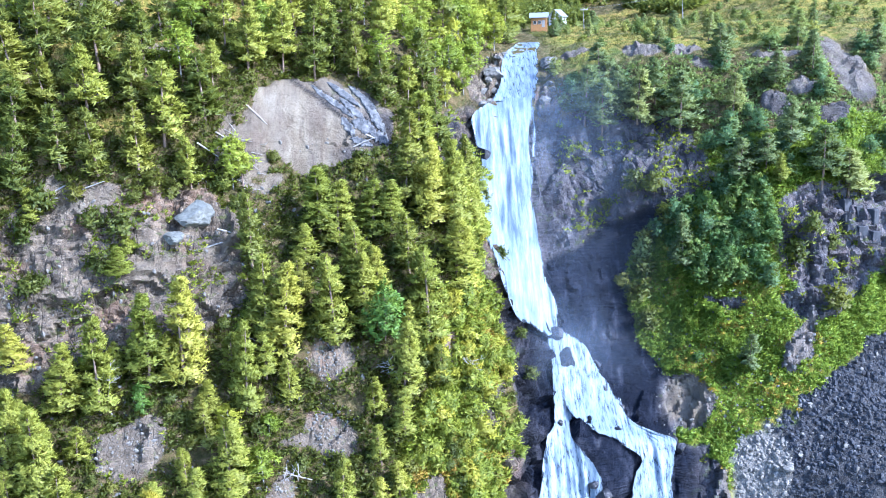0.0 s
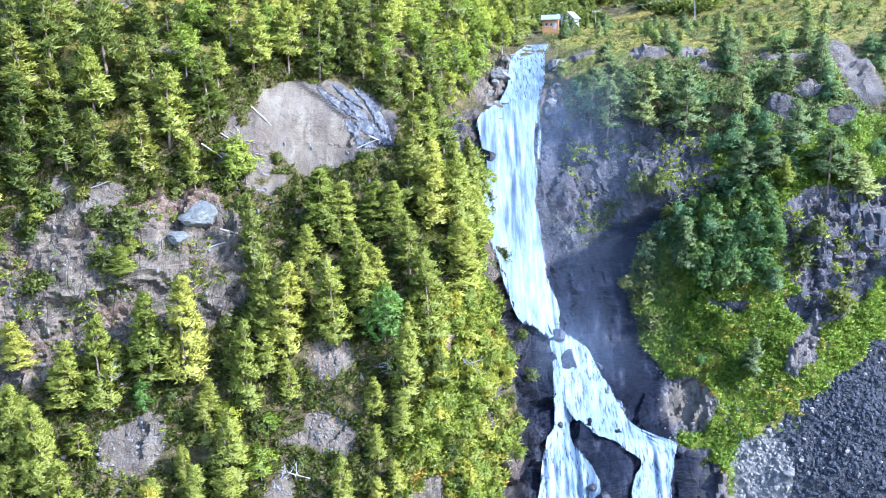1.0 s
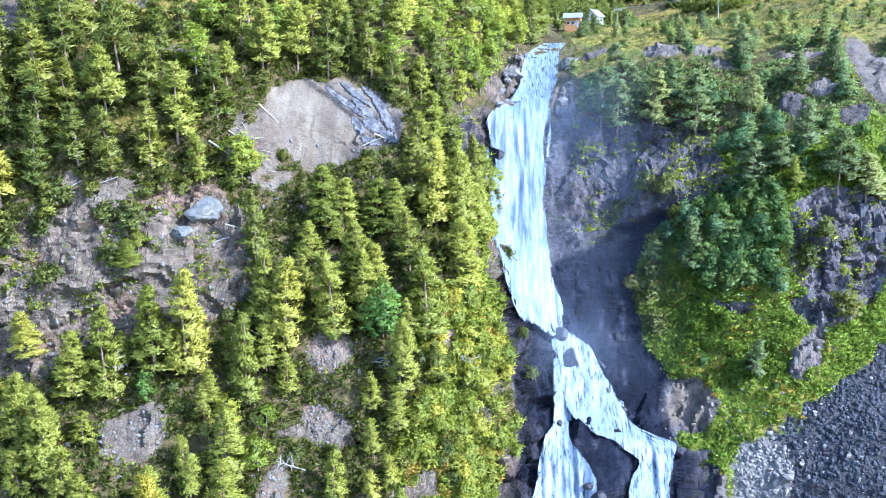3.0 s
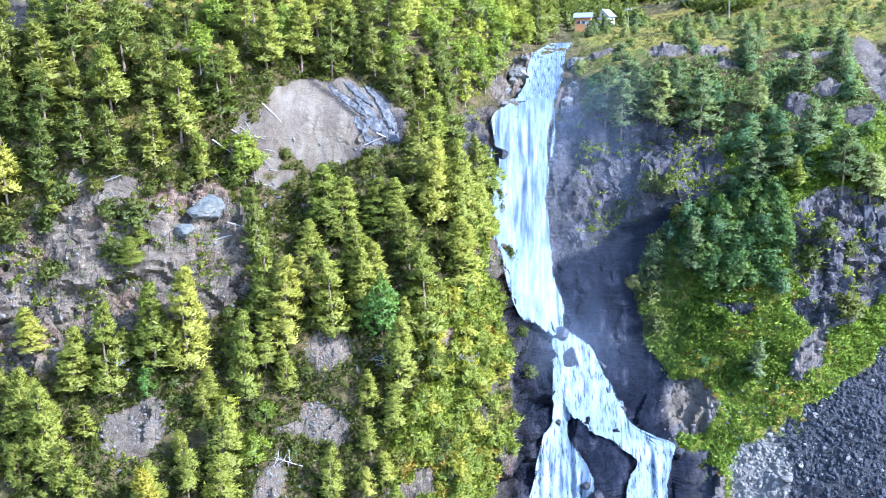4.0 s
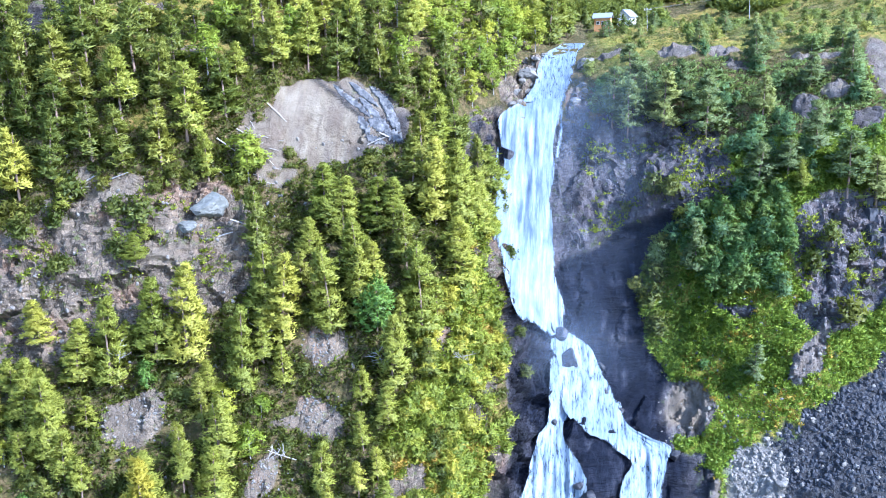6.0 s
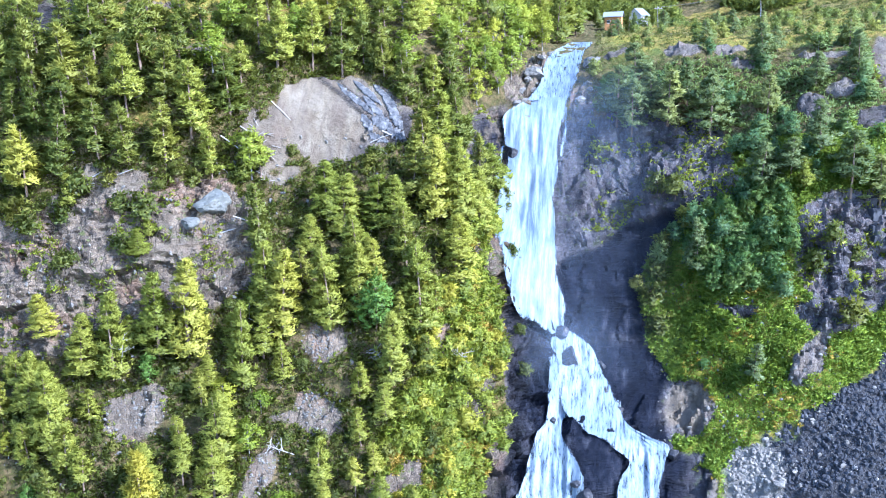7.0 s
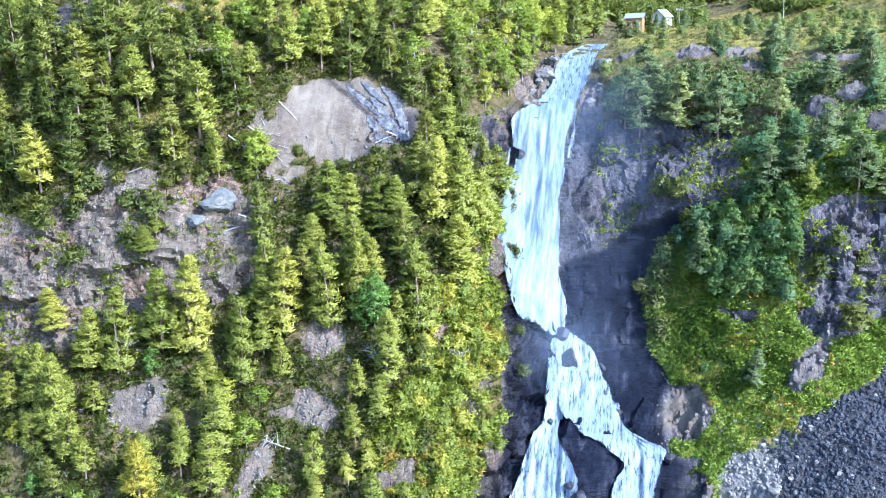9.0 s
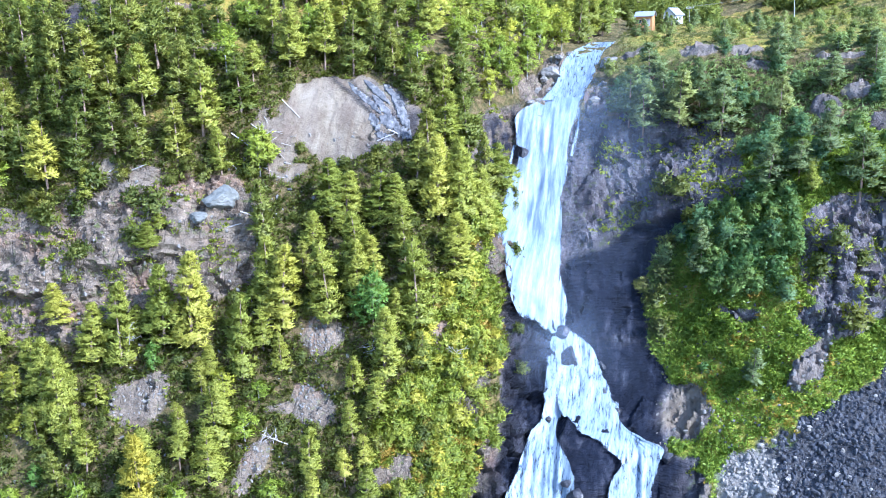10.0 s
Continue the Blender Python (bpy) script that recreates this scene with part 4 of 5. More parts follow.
def wooded():
    rng = random.Random(5)
    spots = []
    for group, trees, models, tall, wide in (("pines on the rocky slope", LEFT_TREES, FINE_PINES, 13.0, 6.0), ("pines on the wooded spur", SPUR_TREES, FINE_PINES, 13.0, 6.0), ("trees on the brow of the cliff", BANK_TREES, BROW_PINES, 11.0, 6.2)):
        for x, y, h, w in trees:
            set_out(models, x, y, 1.22 * w / wide, h / tall, rng, group)
            spots.append((x, y))
    for x, y, size in ((-11, 138, 1.45), (-47.5, 127, 0.7), (2.5, 150, 0.8), (-62, 112, 0.6), (-29.5, 106.5, 0.75)):
        set_out(ROWANS, x, y, size, size, rng, "leafy trees among the pines")
        spots.append((x, y))
    for x, y, h in ((-41.3, 110.4, 13.2), (-63, 105.5, 8.5)):
        set_out(GOLDEN, x, y, h / 11, h / 11, rng, "golden pines on the slope")
        spots.append((x, y))
    spots.append((-11, 139))
    for x, y in ((-2, 191), (1, 194), (3, 197), (-1, 198), (4, 193), (2, 201), (5, 204), (-4, 195), (6, 200), (0, 187), (7.5, 208)):
        size = rng.uniform(0.8, 1.15)
        set_out(BIRCHES, x, y, size, size, rng, "birches beside the cascade")
        spots.append((x, y))
    count = {"pine": len(spots), "spruce": 0, "birch": 1, "bush": 0}
    for _ in range(16000):
        x, y = rng.uniform(-108, 112), rng.uniform(104, 290)
        p, face = onto(x, y)
        if p is None or p.z > 96 or p.z < -3:
            continue
        rock, wet_shade, meadow, gravel, pale, heath = zone_at(face)
        if rock > 0.3 or gravel > 0.2 or wet_shade > 0.2:
            continue
        left = x < 12 or (y > 224 and x < 19)
        if 190 < y < 232 and -5.5 < x - 14 - 0.24 * (y - 196) < 10.5:
            continue
        plateau = not left and y > 196
        if not left and hides_rock(x, p.z) or plateau and rng.random() < 0.6:
            continue
        if 19 < x < 42 and 224 < y < 290 and rng.random() < 0.8:
            continue
        lower = left and p.z < 40
        gap = 3.3 if lower else 4.7 if left else 8.5 if plateau else 5.6
        if heath > 0.5 and not plateau and rng.random() < 0.9:
            continue
        if not left and not plateau and p.z < 34 and rng.random() < 0.96:
            continue
        if left and abs(x + 22) < 14.5 and 46 < p.z < 66:
            continue
        if left and any(abs(x - a) < b + 1.5 and c - 9 < p.z < c + 2 for a, b, c in ((-48.5, 5, 22), (-20, 3.5, 28.5), (-20.5, 4, 20.5), (-26.5, 3, 13.5))):
            continue
        if left and -76 < x < -42 and (72 < p.z < 81 or 83.5 < p.z < 88.5) and rng.random() < 0.88:
            continue
        if left and x > -1 and p.z < 41:
            continue
        if lower and rng.random() < 0.6:
            continue
        if any((x - a) ** 2 + (y - b) ** 2 < gap * gap for a, b in spots):
            continue
        spots.append((x, y))
        k = rng.random()
        if left:
            kind = ("birch" if k < 0.5 else "spruce" if k < 0.75 else "pine") if x > -4 and y > 200 else "pine" if k < 0.52 else "spruce" if k < 0.72 else "birch"
        if left and x < -50 and 56 < p.z < 82:
            kind = "spruce" if k < 0.6 or x < -67 else "pine"
        elif left:
            pass
        elif plateau:
            kind = "birch" if k < 0.8 else "pine"
        else:
            kind = "birch" if k < 0.5 else "pine" if k < 0.75 else "spruce"
        if count[kind] >= 298:
            continue
        count[kind] += 1
        size = rng.uniform(0.7, 1.1) * (0.5 if plateau else 0.78 if not left else 0.7 if lower else 1.12)
        if not left and kind == "birch":
            size *= 1.4
        set_out({"pine": PINES if left else BROW_PINES, "spruce": SPRUCES if left else BROW_PINES, "birch": BIRCHES if left else MOOR_BIRCHES if plateau else YOUNG}[kind], x, y, size * rng.uniform(1.05, 1.35), size * rng.uniform(0.9, 1.15), rng, "hillside " + kind + " trees")
    
    n = 0
    for _ in range(6000):
        x, y = rng.uniform(-80, 84), rng.uniform(110, 185)
        p, face = onto(x, y)
        if p is None or n >= 265:
            continue
        rock, wet_shade, meadow, gravel, pale, heath = zone_at(face)
        if rock > 0.5 or gravel > 0.3 or wet_shade > 0.2 or p.z < -2:
            continue
        if x > 30 and rng.random() < 0.85:
            continue
        if x < 30 and rng.random() < 0.2:
            continue
        n += 1
        size = rng.uniform(0.5, 1.0)
        set_out(BUSHES if x < 30 else BANK_BUSHES, x, y, size, size, rng, "bushes on the slope", 0.15, 8)


wooded()


def young_birches():
    rng = random.Random(31)
    n = 0
    for _ in range(5000):
        x, y = rng.uniform(22, 112), rng.uniform(158, 310)
        p, face = onto(x, y)
        if p is None or n >= 130:
            continue
        rock, wet_shade, meadow, gravel, pale, heath = zone_at(face)
        if rock > 0.35 or p.z < 40 or hides_rock(x, p.z) or (y > 198 and rng.random() < 0.88) or (x < 34 and y > 220):
            continue
        n += 1
        size = rng.uniform(0.5, 1.15) * (0.75 if y > 205 else 1.0)
        set_out(MOOR_BIRCHES if y > 198 else YOUNG, x, y, size, size, rng, "young birches on the brow", 0.2, 6)


young_birches()


# ---- undergrowth: countless small plants ----
FC, FCOVER = GP[GF].mean(1), COVER[GF].mean(1)
FNORM = np.cross(GP[GF[:, 2]] - GP[GF[:, 0]], GP[GF[:, 3]] - GP[GF[:, 1]])
FAREA = np.linalg.norm(FNORM, axis=1) / 2


def spots_on(box, weight, number, r):
    """Random places on the hillside, as many on steep ground as on flat: points and faces."""
    x, y, z = FC.T
    pick = np.where((x > box[0]) & (x < box[1]) & (y > box[2]) & (y < box[3]))[0]
    w = FAREA[pick] * np.clip(weight(x[pick], y[pick], z[pick], FCOVER[pick].T), 0, None)
    face = pick[r.choice(len(pick), number, p=w / w.sum())]
    a, b = r.rand(number, 1), r.rand(number, 1)
    q = GP[GF[face]]
    return (q[:, 0] * (1 - a) + q[:, 1] * a) * (1 - b) + (q[:, 3] * (1 - a) + q[:, 2] * a) * b, face


def strew(name, label, mat, box, weight, number, size, seed, leaves=6, cluster=0.3):
    r = np.random.RandomState(seed)
    p, face = spots_on(box, weight, number // 3, r)
    p = np.repeat(p, 3, 0)
    p = p + r.normal(0, cluster, p.shape) * np.array([1, 1, 0.3]) + np.array([0, 0, 0.1])
    made = sprigs(list(zip(p, r.uniform(0.6, 1.3, len(p)))), random.Random(seed), size, leaves, 0.6, 0.6)
    return tagged(new(name, leafy(name, made, mat)), label, name.replace("_", " "), kind="stuff")


def blotch(x, y, z, scale, seed):
    return vnoise(np.stack([x, y, z], 1) * scale, seed)


strew("undergrowth", "low green bilberry and fern cover between the pines", SHRUB, (-95, 12, 106, 180), lambda x, y, z, c: (c[0] < 0.5) * (1.05 - c[5]) * (z > 0) * step01(0.05, 0.4, blotch(x, y, z, 0.25, 52)), 46000, 0.55, 1)
strew("heath", "yellow-green heath plants on the spur", HEATH, (-30, 14, 118, 165), lambda x, y, z, c: (c[0] < 0.5) * (c[5] > 0.15) * (z > 0) * step01(0.25, 0.6, blotch(x, y, z, 0.35, 54)), 11000, 0.55, 2)
strew("rust_heath", "patches of rust-orange heath on the slope", RUST, (-12, 66, 118, 165), lambda x, y, z, c: (c[0] < 0.6) * (c[3] < 0.3) * (z > 0) * (c[5] > 0.3) * step01(0.55, 0.68, blotch(x, y, z, 0.16, 50)) * np.where(x > 30, 0.25, 1), 3000, 0.42, 12)
strew("meadow_grass", "lush green grass on the steep bank", GRASS, (34, 84, 135, 175), lambda x, y, z, c: (c[0] < 0.5) * (c[3] < 0.3) * (z > 4) * (1.1 - c[5]), 54000, 0.38, 3)
strew("ledge_plants", "tufts of moss and grass in cliff cracks", HEATH, (-85, 80, 110, 190), lambda x, y, z, c: (c[0] > 0.3) * (c[4] < 0.3) * (c[1] < 0.5) * (z > 4) * ~((x > 4) & (x < 23) & (z > 20)) * step01(0.5, 0.7, blotch(x, y, z, 0.3, 53)), 3600, 0.5, 4)
strew("plateau_grass", "dry yellow and green moorland grass", MOOR, (24, 120, 182, 330), lambda x, y, z, c: (c[0] < 0.3) * 1.0, 14000, 0.32, 6)
strew("brow_thicket", "dense leafy scrub on the brow above the cliff", BROW_LEAF_SHADED, (24, 88, 168, 194), lambda x, y, z, c: (c[0] < 0.3) * (z > 48) * step01(0.25, 0.4, blotch(x, y, z, 0.16, 51)), 7000, 0.5, 8)


def shrubs():
    """Shrubs that crowd the spur, and the thicket on the bank."""
    rng, r = random.Random(23), np.random.RandomState(23)
    p, face = spots_on((-16, 14, 118, 165), lambda x, y, z, c: (c[0] < 0.55) * (c[5] > 0.2) * (z > 3), 150, r)
    for q in p:
        size = rng.uniform(0.4, 1.3)
        set_out(LIME_SHRUBS, q[0], q[1], size, size * rng.uniform(0.8, 1.3), rng, "shrubs on the spur", 0.2, 12)
    p, face = spots_on((36, 66, 140, 185), lambda x, y, z, c: patch(x, z, THICKET, 1.0) * (c[0] < 0.6), 110, r)
    for q in p:
        size = rng.uniform(0.6, 1.15)
        set_out(BANK_BUSHES, q[0], q[1], size, size * rng.uniform(0.9, 1.25), rng, "thicket on the bank", 0.3, 8)


shrubs()


# ---- plants that cling to ledges of the cliffs: x, height of the ledge, size ----
LEDGE_BUSHES = [(-57, 52, 1.3), (-53, 48.5, 1.6), (-55, 44.5, 1.2), (-66, 53, 1.8), (-68, 50, 1.5), (-64, 42, 1.0), (-65.5, 39, 1.3), (-72, 47, 1.4), (-46, 52.5, 1.1), (-76, 50, 1.7), (-51, 55, 1.2), (-60, 56, 1.0),
                (-39, 55.5, 1.2), (37, 42.5, 1.5), (38, 37.5, 1.6), (36.5, 33, 1.6), (35.5, 29, 1.5), (37, 25, 1.4), (33, 31.5, 1.0), (31, 44, 0.8), (40, 47, 1.4), (42.5, 43, 1.5), (66, 43, 1.2), (63, 36, 1.4), (70, 39, 1.1), (68, 30.5, 1.6),
                (13, 22, 0.8), (12, 27, 0.7), (9.5, 39, 1.0), (7, 47, 1.0)]
rng = random.Random(77)
for x, z, size in LEDGE_BUSHES:
    p, nrm = facing(x, z)
    set_out(BUSHES, p.x, p.y + 0.4, size, size, rng, "bushes on cliff ledges", 0.3, 8)
for x, z, h in ((-67, 51.5, 7.0), (-51.5, 47.0, 5.0), (-38, 55, 6.5), (-44, 57, 7.0), (-35, 56, 7.5), (62, 50, 6.0)):
    p, nrm = facing(x, z)
    set_out(PINES, p.x, p.y + 0.6, h / 10, h / 11, rng, "pines on cliff ledges")


# ---- far woods on the slopes behind ----
def far_woods():
    r = np.random.RandomState(12)
    pos, sc = [], []
    for k in range(4600):
        y = 150 + 480 * r.rand() ** 0.7
        x = r.uniform(-1.0, 1.0) * (60 + y * 0.75) + 10
        if k < 1700:
            x, y = r.uniform(-15, 150), 300 + 160 * r.rand() ** 1.5
        p, face = onto(x, y)
        if p is None or (y < 285 and x > -14) or (x <= -14 and p.z < 94) or (20 < x < 120 and y < 288):
            continue
        if x > 50 and y < 345 and vnoise(np.array([[x * 0.05, y * 0.03, 2.0]]))[0] < 0.6:
            continue
        h = r.uniform(4, 10) * (0.55 if x > 34 and y < 345 else 1.0)
        for k in range(9):
            q = k / 8
            w = (1 - q) * h * 0.2 + 0.15
            pos.append(np.array([p.x + r.normal(0, w), p.y + r.normal(0, w), p.z + h * (0.12 + 0.88 * q)]))
            sc.append(1.0 + 0.8 * (1 - q))
    made = sprigs(list(zip(pos, sc)), random.Random(3), 1.1, 6, 0.3, 0.7)
    tagged(new("far_woods", leafy("far_woods", made, SPRUCE)), "mixed green forest on the slopes behind the houses", "woods", kind="stuff")


far_woods()


# ---- stones ----
def stone_mesh(name, seed, mat, detail=2, cuts=9, squash=(1, 1, 0.8)):
    """A broken boulder: a ball cut flat along random planes, then roughened."""
    rng = random.Random(seed)
    bm = bmesh.new()
    bmesh.ops.create_icosphere(bm, subdivisions=detail, radius=1.0)
    planes = []
    for _ in range(cuts):
        n = Vector((rng.gauss(0, 1), rng.gauss(0, 1), rng.gauss(0, 1))).normalized()
        planes.append((n, rng.uniform(0.55, 0.85)))
    for v in bm.verts:
        for n, d in planes:
            over = v.co.dot(n) - d
            if over > 0:
                v.co -= n * over
        v.co += v.co.normalized() * 0.05 * noise.noise(v.co * 2.3 + Vector((seed, 0, 0)))
        if detail > 3:
            v.co += v.co.normalized() * (0.07 * noise.noise(v.co * 4.1 + Vector((seed, 3, 0))) + 0.05 * noise.noise(v.co * 9.0 + Vector((seed, 7, 0))))
        v.co = Vector((v.co.x * squash[0], v.co.y * squash[1], v.co.z * squash[2]))
    me = bpy.data.meshes.new(name)
    bm.to_mesh(me)
    bm.free()
    me.materials.append(mat)
    return me


def boulder(label, x, z, size, seed, mat, turn=0, tip=0, proud=0.0):
    """A single boulder set on the hillside at a place of its front view; size: width, depth, height."""
    p, nrm = facing(x, z)
    ob = tagged(new("boulder", stone_mesh("boulder", seed, mat, 4, 12)), label, "rock")
    ob.matrix_basis = Matrix.Translation((p.x, p.y - proud, p.z)) @ pose(0, 0, 0, tip, 0, turn) @ Matrix.Diagonal((size[0] / 1.6, size[1] / 1.6, size[2] / 1.3, 1))
    return ob


boulder("large pale blue-grey boulder resting on the cliff ledge", -42.2, 52.6, (5.6, 4.6, 4.6), 4, LICHEN_STONE, 20, 12)
boulder("small grey boulder beside the large one", -44.5, 50.0, (3.4, 2.6, 2.0), 5, LICHEN_STONE, 70)
boulder("black wet boulder standing in the rapids", 20.4, 22.0, (3.4, 3.4, 3.8), 6, WET_STONE, 10, 0, 1.5)
boulder("black wet boulder at the foot of the fall", 18.9, 26.0, (3.2, 3, 2), 7, WET_STONE, 40, 0, 1.2)
boulder("dark wet rock splitting the fall", 7.6, 55.8, (3.0, 3, 4), 8, WET_STONE, 15, 0, 0.8)
boulder("pale stone lying among the trees", -58.5, 72.0, (2.4, 2, 1.4), 9, STONE, 0, 0, 0.4)
boulder("pale flat stone lying on the scree", 54.9, 8.4, (2.0, 1.6, 0.9), 10, STONE, 0, 0, 0.3)
boulder("wet rock at the edge of the rapids", 23.5, 4.0, (3.6, 3, 3), 11, WET_STONE, 30, 0, 0.5)
boulder("pale dry rock beside the upper cascade", 23.6, 73.5, (4.0, 3.4, 2.4), 13, STONE, 30)
boulder("pale dry rock beside the upper cascade", 11.0, 71.5, (4.2, 4, 3), 14, STONE, 60)
wash = random.Random(16)
for x, z, w in ((20.6, 15.2, 1.8), (27.2, 16.6, 1.5), (29.4, 14.2, 1.7), (22.6, 6.8, 1.8), (24.2, 5.6, 2.2), (18.0, 13.8, 1.2), (38.6, 9.4, 1.8), (26.4, 20.0, 1.4)):
    boulder("black wet rock washed by the rapids", x, z, (w, w, w * wash.uniform(0.7, 1.1)), 210 + int(z * 7), WET_STONE, wash.uniform(0, 180), 0, 0.9)["group"] = "rocks in the rapids"
bed = random.Random(15)
for k in range(26):
    z = bed.uniform(65.5, 76)
    x = (12.6 - bed.uniform(0.4, 4.5) if k < 18 else 21.4 + bed.uniform(0.2, 2.0)) + (z - 68) * 0.25
    w = bed.uniform(0.8, 2.2)
    boulder("pale weathered boulder beside the upper cascade", x, z, (w, w * 0.9, w * bed.uniform(0.6, 0.9)), 170 + k, STONE, bed.uniform(0, 180))["group"] = "boulders beside the cascade"


def cliff_block(x, z, size, turn, seed):
    """A squared block split off along the joints of the cliff."""
    rng = random.Random(seed)
    p, nrm = facing(x, z)
    bm = bmesh.new()
    bmesh.ops.create_cube(bm, size=1.0)
    bmesh.ops.bevel(bm, geom=bm.edges[:], offset=0.05, segments=1, affect="EDGES")
    bmesh.ops.subdivide_edges(bm, edges=bm.edges[:], cuts=2)
    for v in bm.verts:
        v.co += Vector((0.05, 0.05, 0.05)) * noise.noise(v.co * 2.5 + Vector((seed, 0, 0)))
    me = bpy.data.meshes.new("rock_block")
    bm.to_mesh(me)
    bm.free()
    me.materials.append(SCREE)
    ob = tagged(new("rock_block", me), "squared grey block of the jointed cliff", "rock", "jointed cliff blocks")
    ob.matrix_basis = Matrix.Translation((p.x, p.y + 1.1, p.z)) @ pose(0, 0, 0, rng.uniform(-12, 4), rng.uniform(-9, 9), turn) @ Matrix.Diagonal((*size, 1))


for k in range(5):
    cliff_block(73.4 + 0.3 * (k % 2), 49.0 - 2.2 * k, (1.6 + 0.3 * (k % 3), 2.6, 2.0 + 0.4 * (k % 2)), 12 + 9 * (k % 3), 20 + k)
for k in range(6):
    cliff_block(75.8 + 2.1 * (k % 2), 49.0 - 3.4 * (k // 2) - 0.8 * (k % 2), (1.8, 2.6, 3.2 - 0.5 * (k % 3)), 6 + 11 * (k % 4), 30 + k)


SHARD_STONE = plain_material("blue_grey_sheet_rock", [(0.3, (0.016, 0.017, 0.021)), (0.44, (0.045, 0.047, 0.052)), (0.56, (0.085, 0.086, 0.088)), (0.7, (0.16, 0.155, 0.145))], 1.1, stretch=(1.0, 1.0, 0.6), relief=0.7, depth=0.15)


def shard(x, z, length, width, angle, thick, seed):
    """A jagged sheet of rock that still clings to the slab, its edges broken and its back sunk into it."""
    nu, nv = 22, 6
    c, q = math.cos(radians(angle)), math.sin(radians(angle))
    verts, faces = [], []
    for layer in (0, 1):
        for i in range(nu + 1):
            u = i / nu - 0.5
            half = width * 0.5 * (1 - (2 * abs(u)) ** 2.5) + 0.05
            lo, hi = -half * (0.7 + 0.5 * noise.noise((u * 9, seed, 0))), half * (0.8 + 0.6 * noise.noise((u * 11, seed, 5)))
            for j in range(nv + 1):
                w = lo + (hi - lo) * j / nv
                a, b = x + u * length * c - w * q, z + u * length * q + w * c
                p = facing(a, b)[0]
                n = Vector((0.1, -0.8, 0.6))
                rim = min(1, min(j, nv - j) + 0.5, min(i, nu - i) * 0.5)
                p = p + n * ((thick * rim * (0.7 + 0.15 * noise.noise(p * 0.9)) + 0.03) if layer else -0.4)
                verts.append(p)
    top = (nu + 1) * (nv + 1)
    for i in range(nu):
        for j in range(nv):
            a = i * (nv + 1) + j
            faces += [(top + a, top + a + nv + 1, top + a + nv + 2, top + a + 1)]
    ring = [i * (nv + 1) for i in range(nu + 1)] + [nu * (nv + 1) + j for j in range(1, nv + 1)] + [i * (nv + 1) + nv for i in range(nu - 1, -1, -1)] + [j for j in range(nv - 1, 0, -1)]
    faces += [(a, b, top + b, top + a) for a, b in zip(ring, ring[1:] + ring[:1])]
    tagged(new("rock_sheet", raw_mesh("rock_sheet", verts, faces, SHARD_STONE)), "blue-grey sheet of rock peeling off the pale slab", "rock", "sheets on the slab")


for k, (x, z, length, width, angle, thick) in enumerate(((-22.5, 70.2, 6.5, 0.9, -40, 0.2), (-19.5, 68.2, 7, 1.0, -38, 0.25), (-18.8, 70.2, 8, 1.4, -36, 0.35), (-15.5, 69.6, 7, 1.2, -38, 0.4), (-17.0, 67.4, 7, 1.4, -42, 0.3), (-14.0, 67.6, 6, 1.6, -48, 0.45),
                                                         (-15.0, 64.6, 5, 2.6, -28, 0.35), (-17.8, 64.6, 4.5, 1.8, -55, 0.25), (-12.6, 65.2, 5, 1.8, -52, 0.5), (-12.2, 62.6, 4, 2.2, -30, 0.5), (-15.4, 62.0, 4.5, 1.4, -20, 0.3))):
    shard(x, z, length, width, angle, thick, 300 + k)


def scree():
    rng = random.Random(8)
    root = tagged(new("scree"), "slope of loose grey broken stones below the bank", "scree", kind="structure")
    shapes = [stone_mesh("stone", 100 + i, SCREE if i < 8 else PALE_STONE, 1, 7) for i in range(12)]
    made, rest = 0, []
    while len(rest) < 9500:
        x, y = rng.uniform(44, 92), rng.uniform(118, 156)
        p, face = onto(x, y)
        if p is None or zone_at(face)[3] < 0.5:
            continue
        s = 0.16 + 0.5 * rng.random() ** 3
        m = Matrix.Translation(p) @ pose(0, 0, 0, rng.uniform(0, 360), rng.uniform(0, 360), rng.uniform(0, 360)) @ Matrix.Diagonal((s * rng.uniform(0.8, 1.5), s, s * rng.uniform(0.6, 1.0), 1))
        kind = rng.randrange(8, 12) if zone_at(face)[4] > 0.4 or rng.random() < 0.02 else rng.randrange(8)
        if made < 290 and s > 0.3 and 48 < x < 74 and p.z > 4:
            made += 1
            ob = new("stone", shapes[kind])
            ob.parent = root
            ob.matrix_basis = m
        else:
            rest.append((kind, m))
    for pick, name, mat in ((range(8), "rubble", SCREE), (range(8, 12), "pale_rubble", PALE_STONE)):
        verts, faces = [], []
        for k, m in rest:
            if k in pick:
                i = len(verts)
                verts += [m @ v.co for v in shapes[k].vertices]
                faces += [[i + j for j in f.vertices] for f in shapes[k].polygons]
        tagged(part(name, raw_mesh(name, verts, faces, mat), mat, root), kind="stuff")


scree()


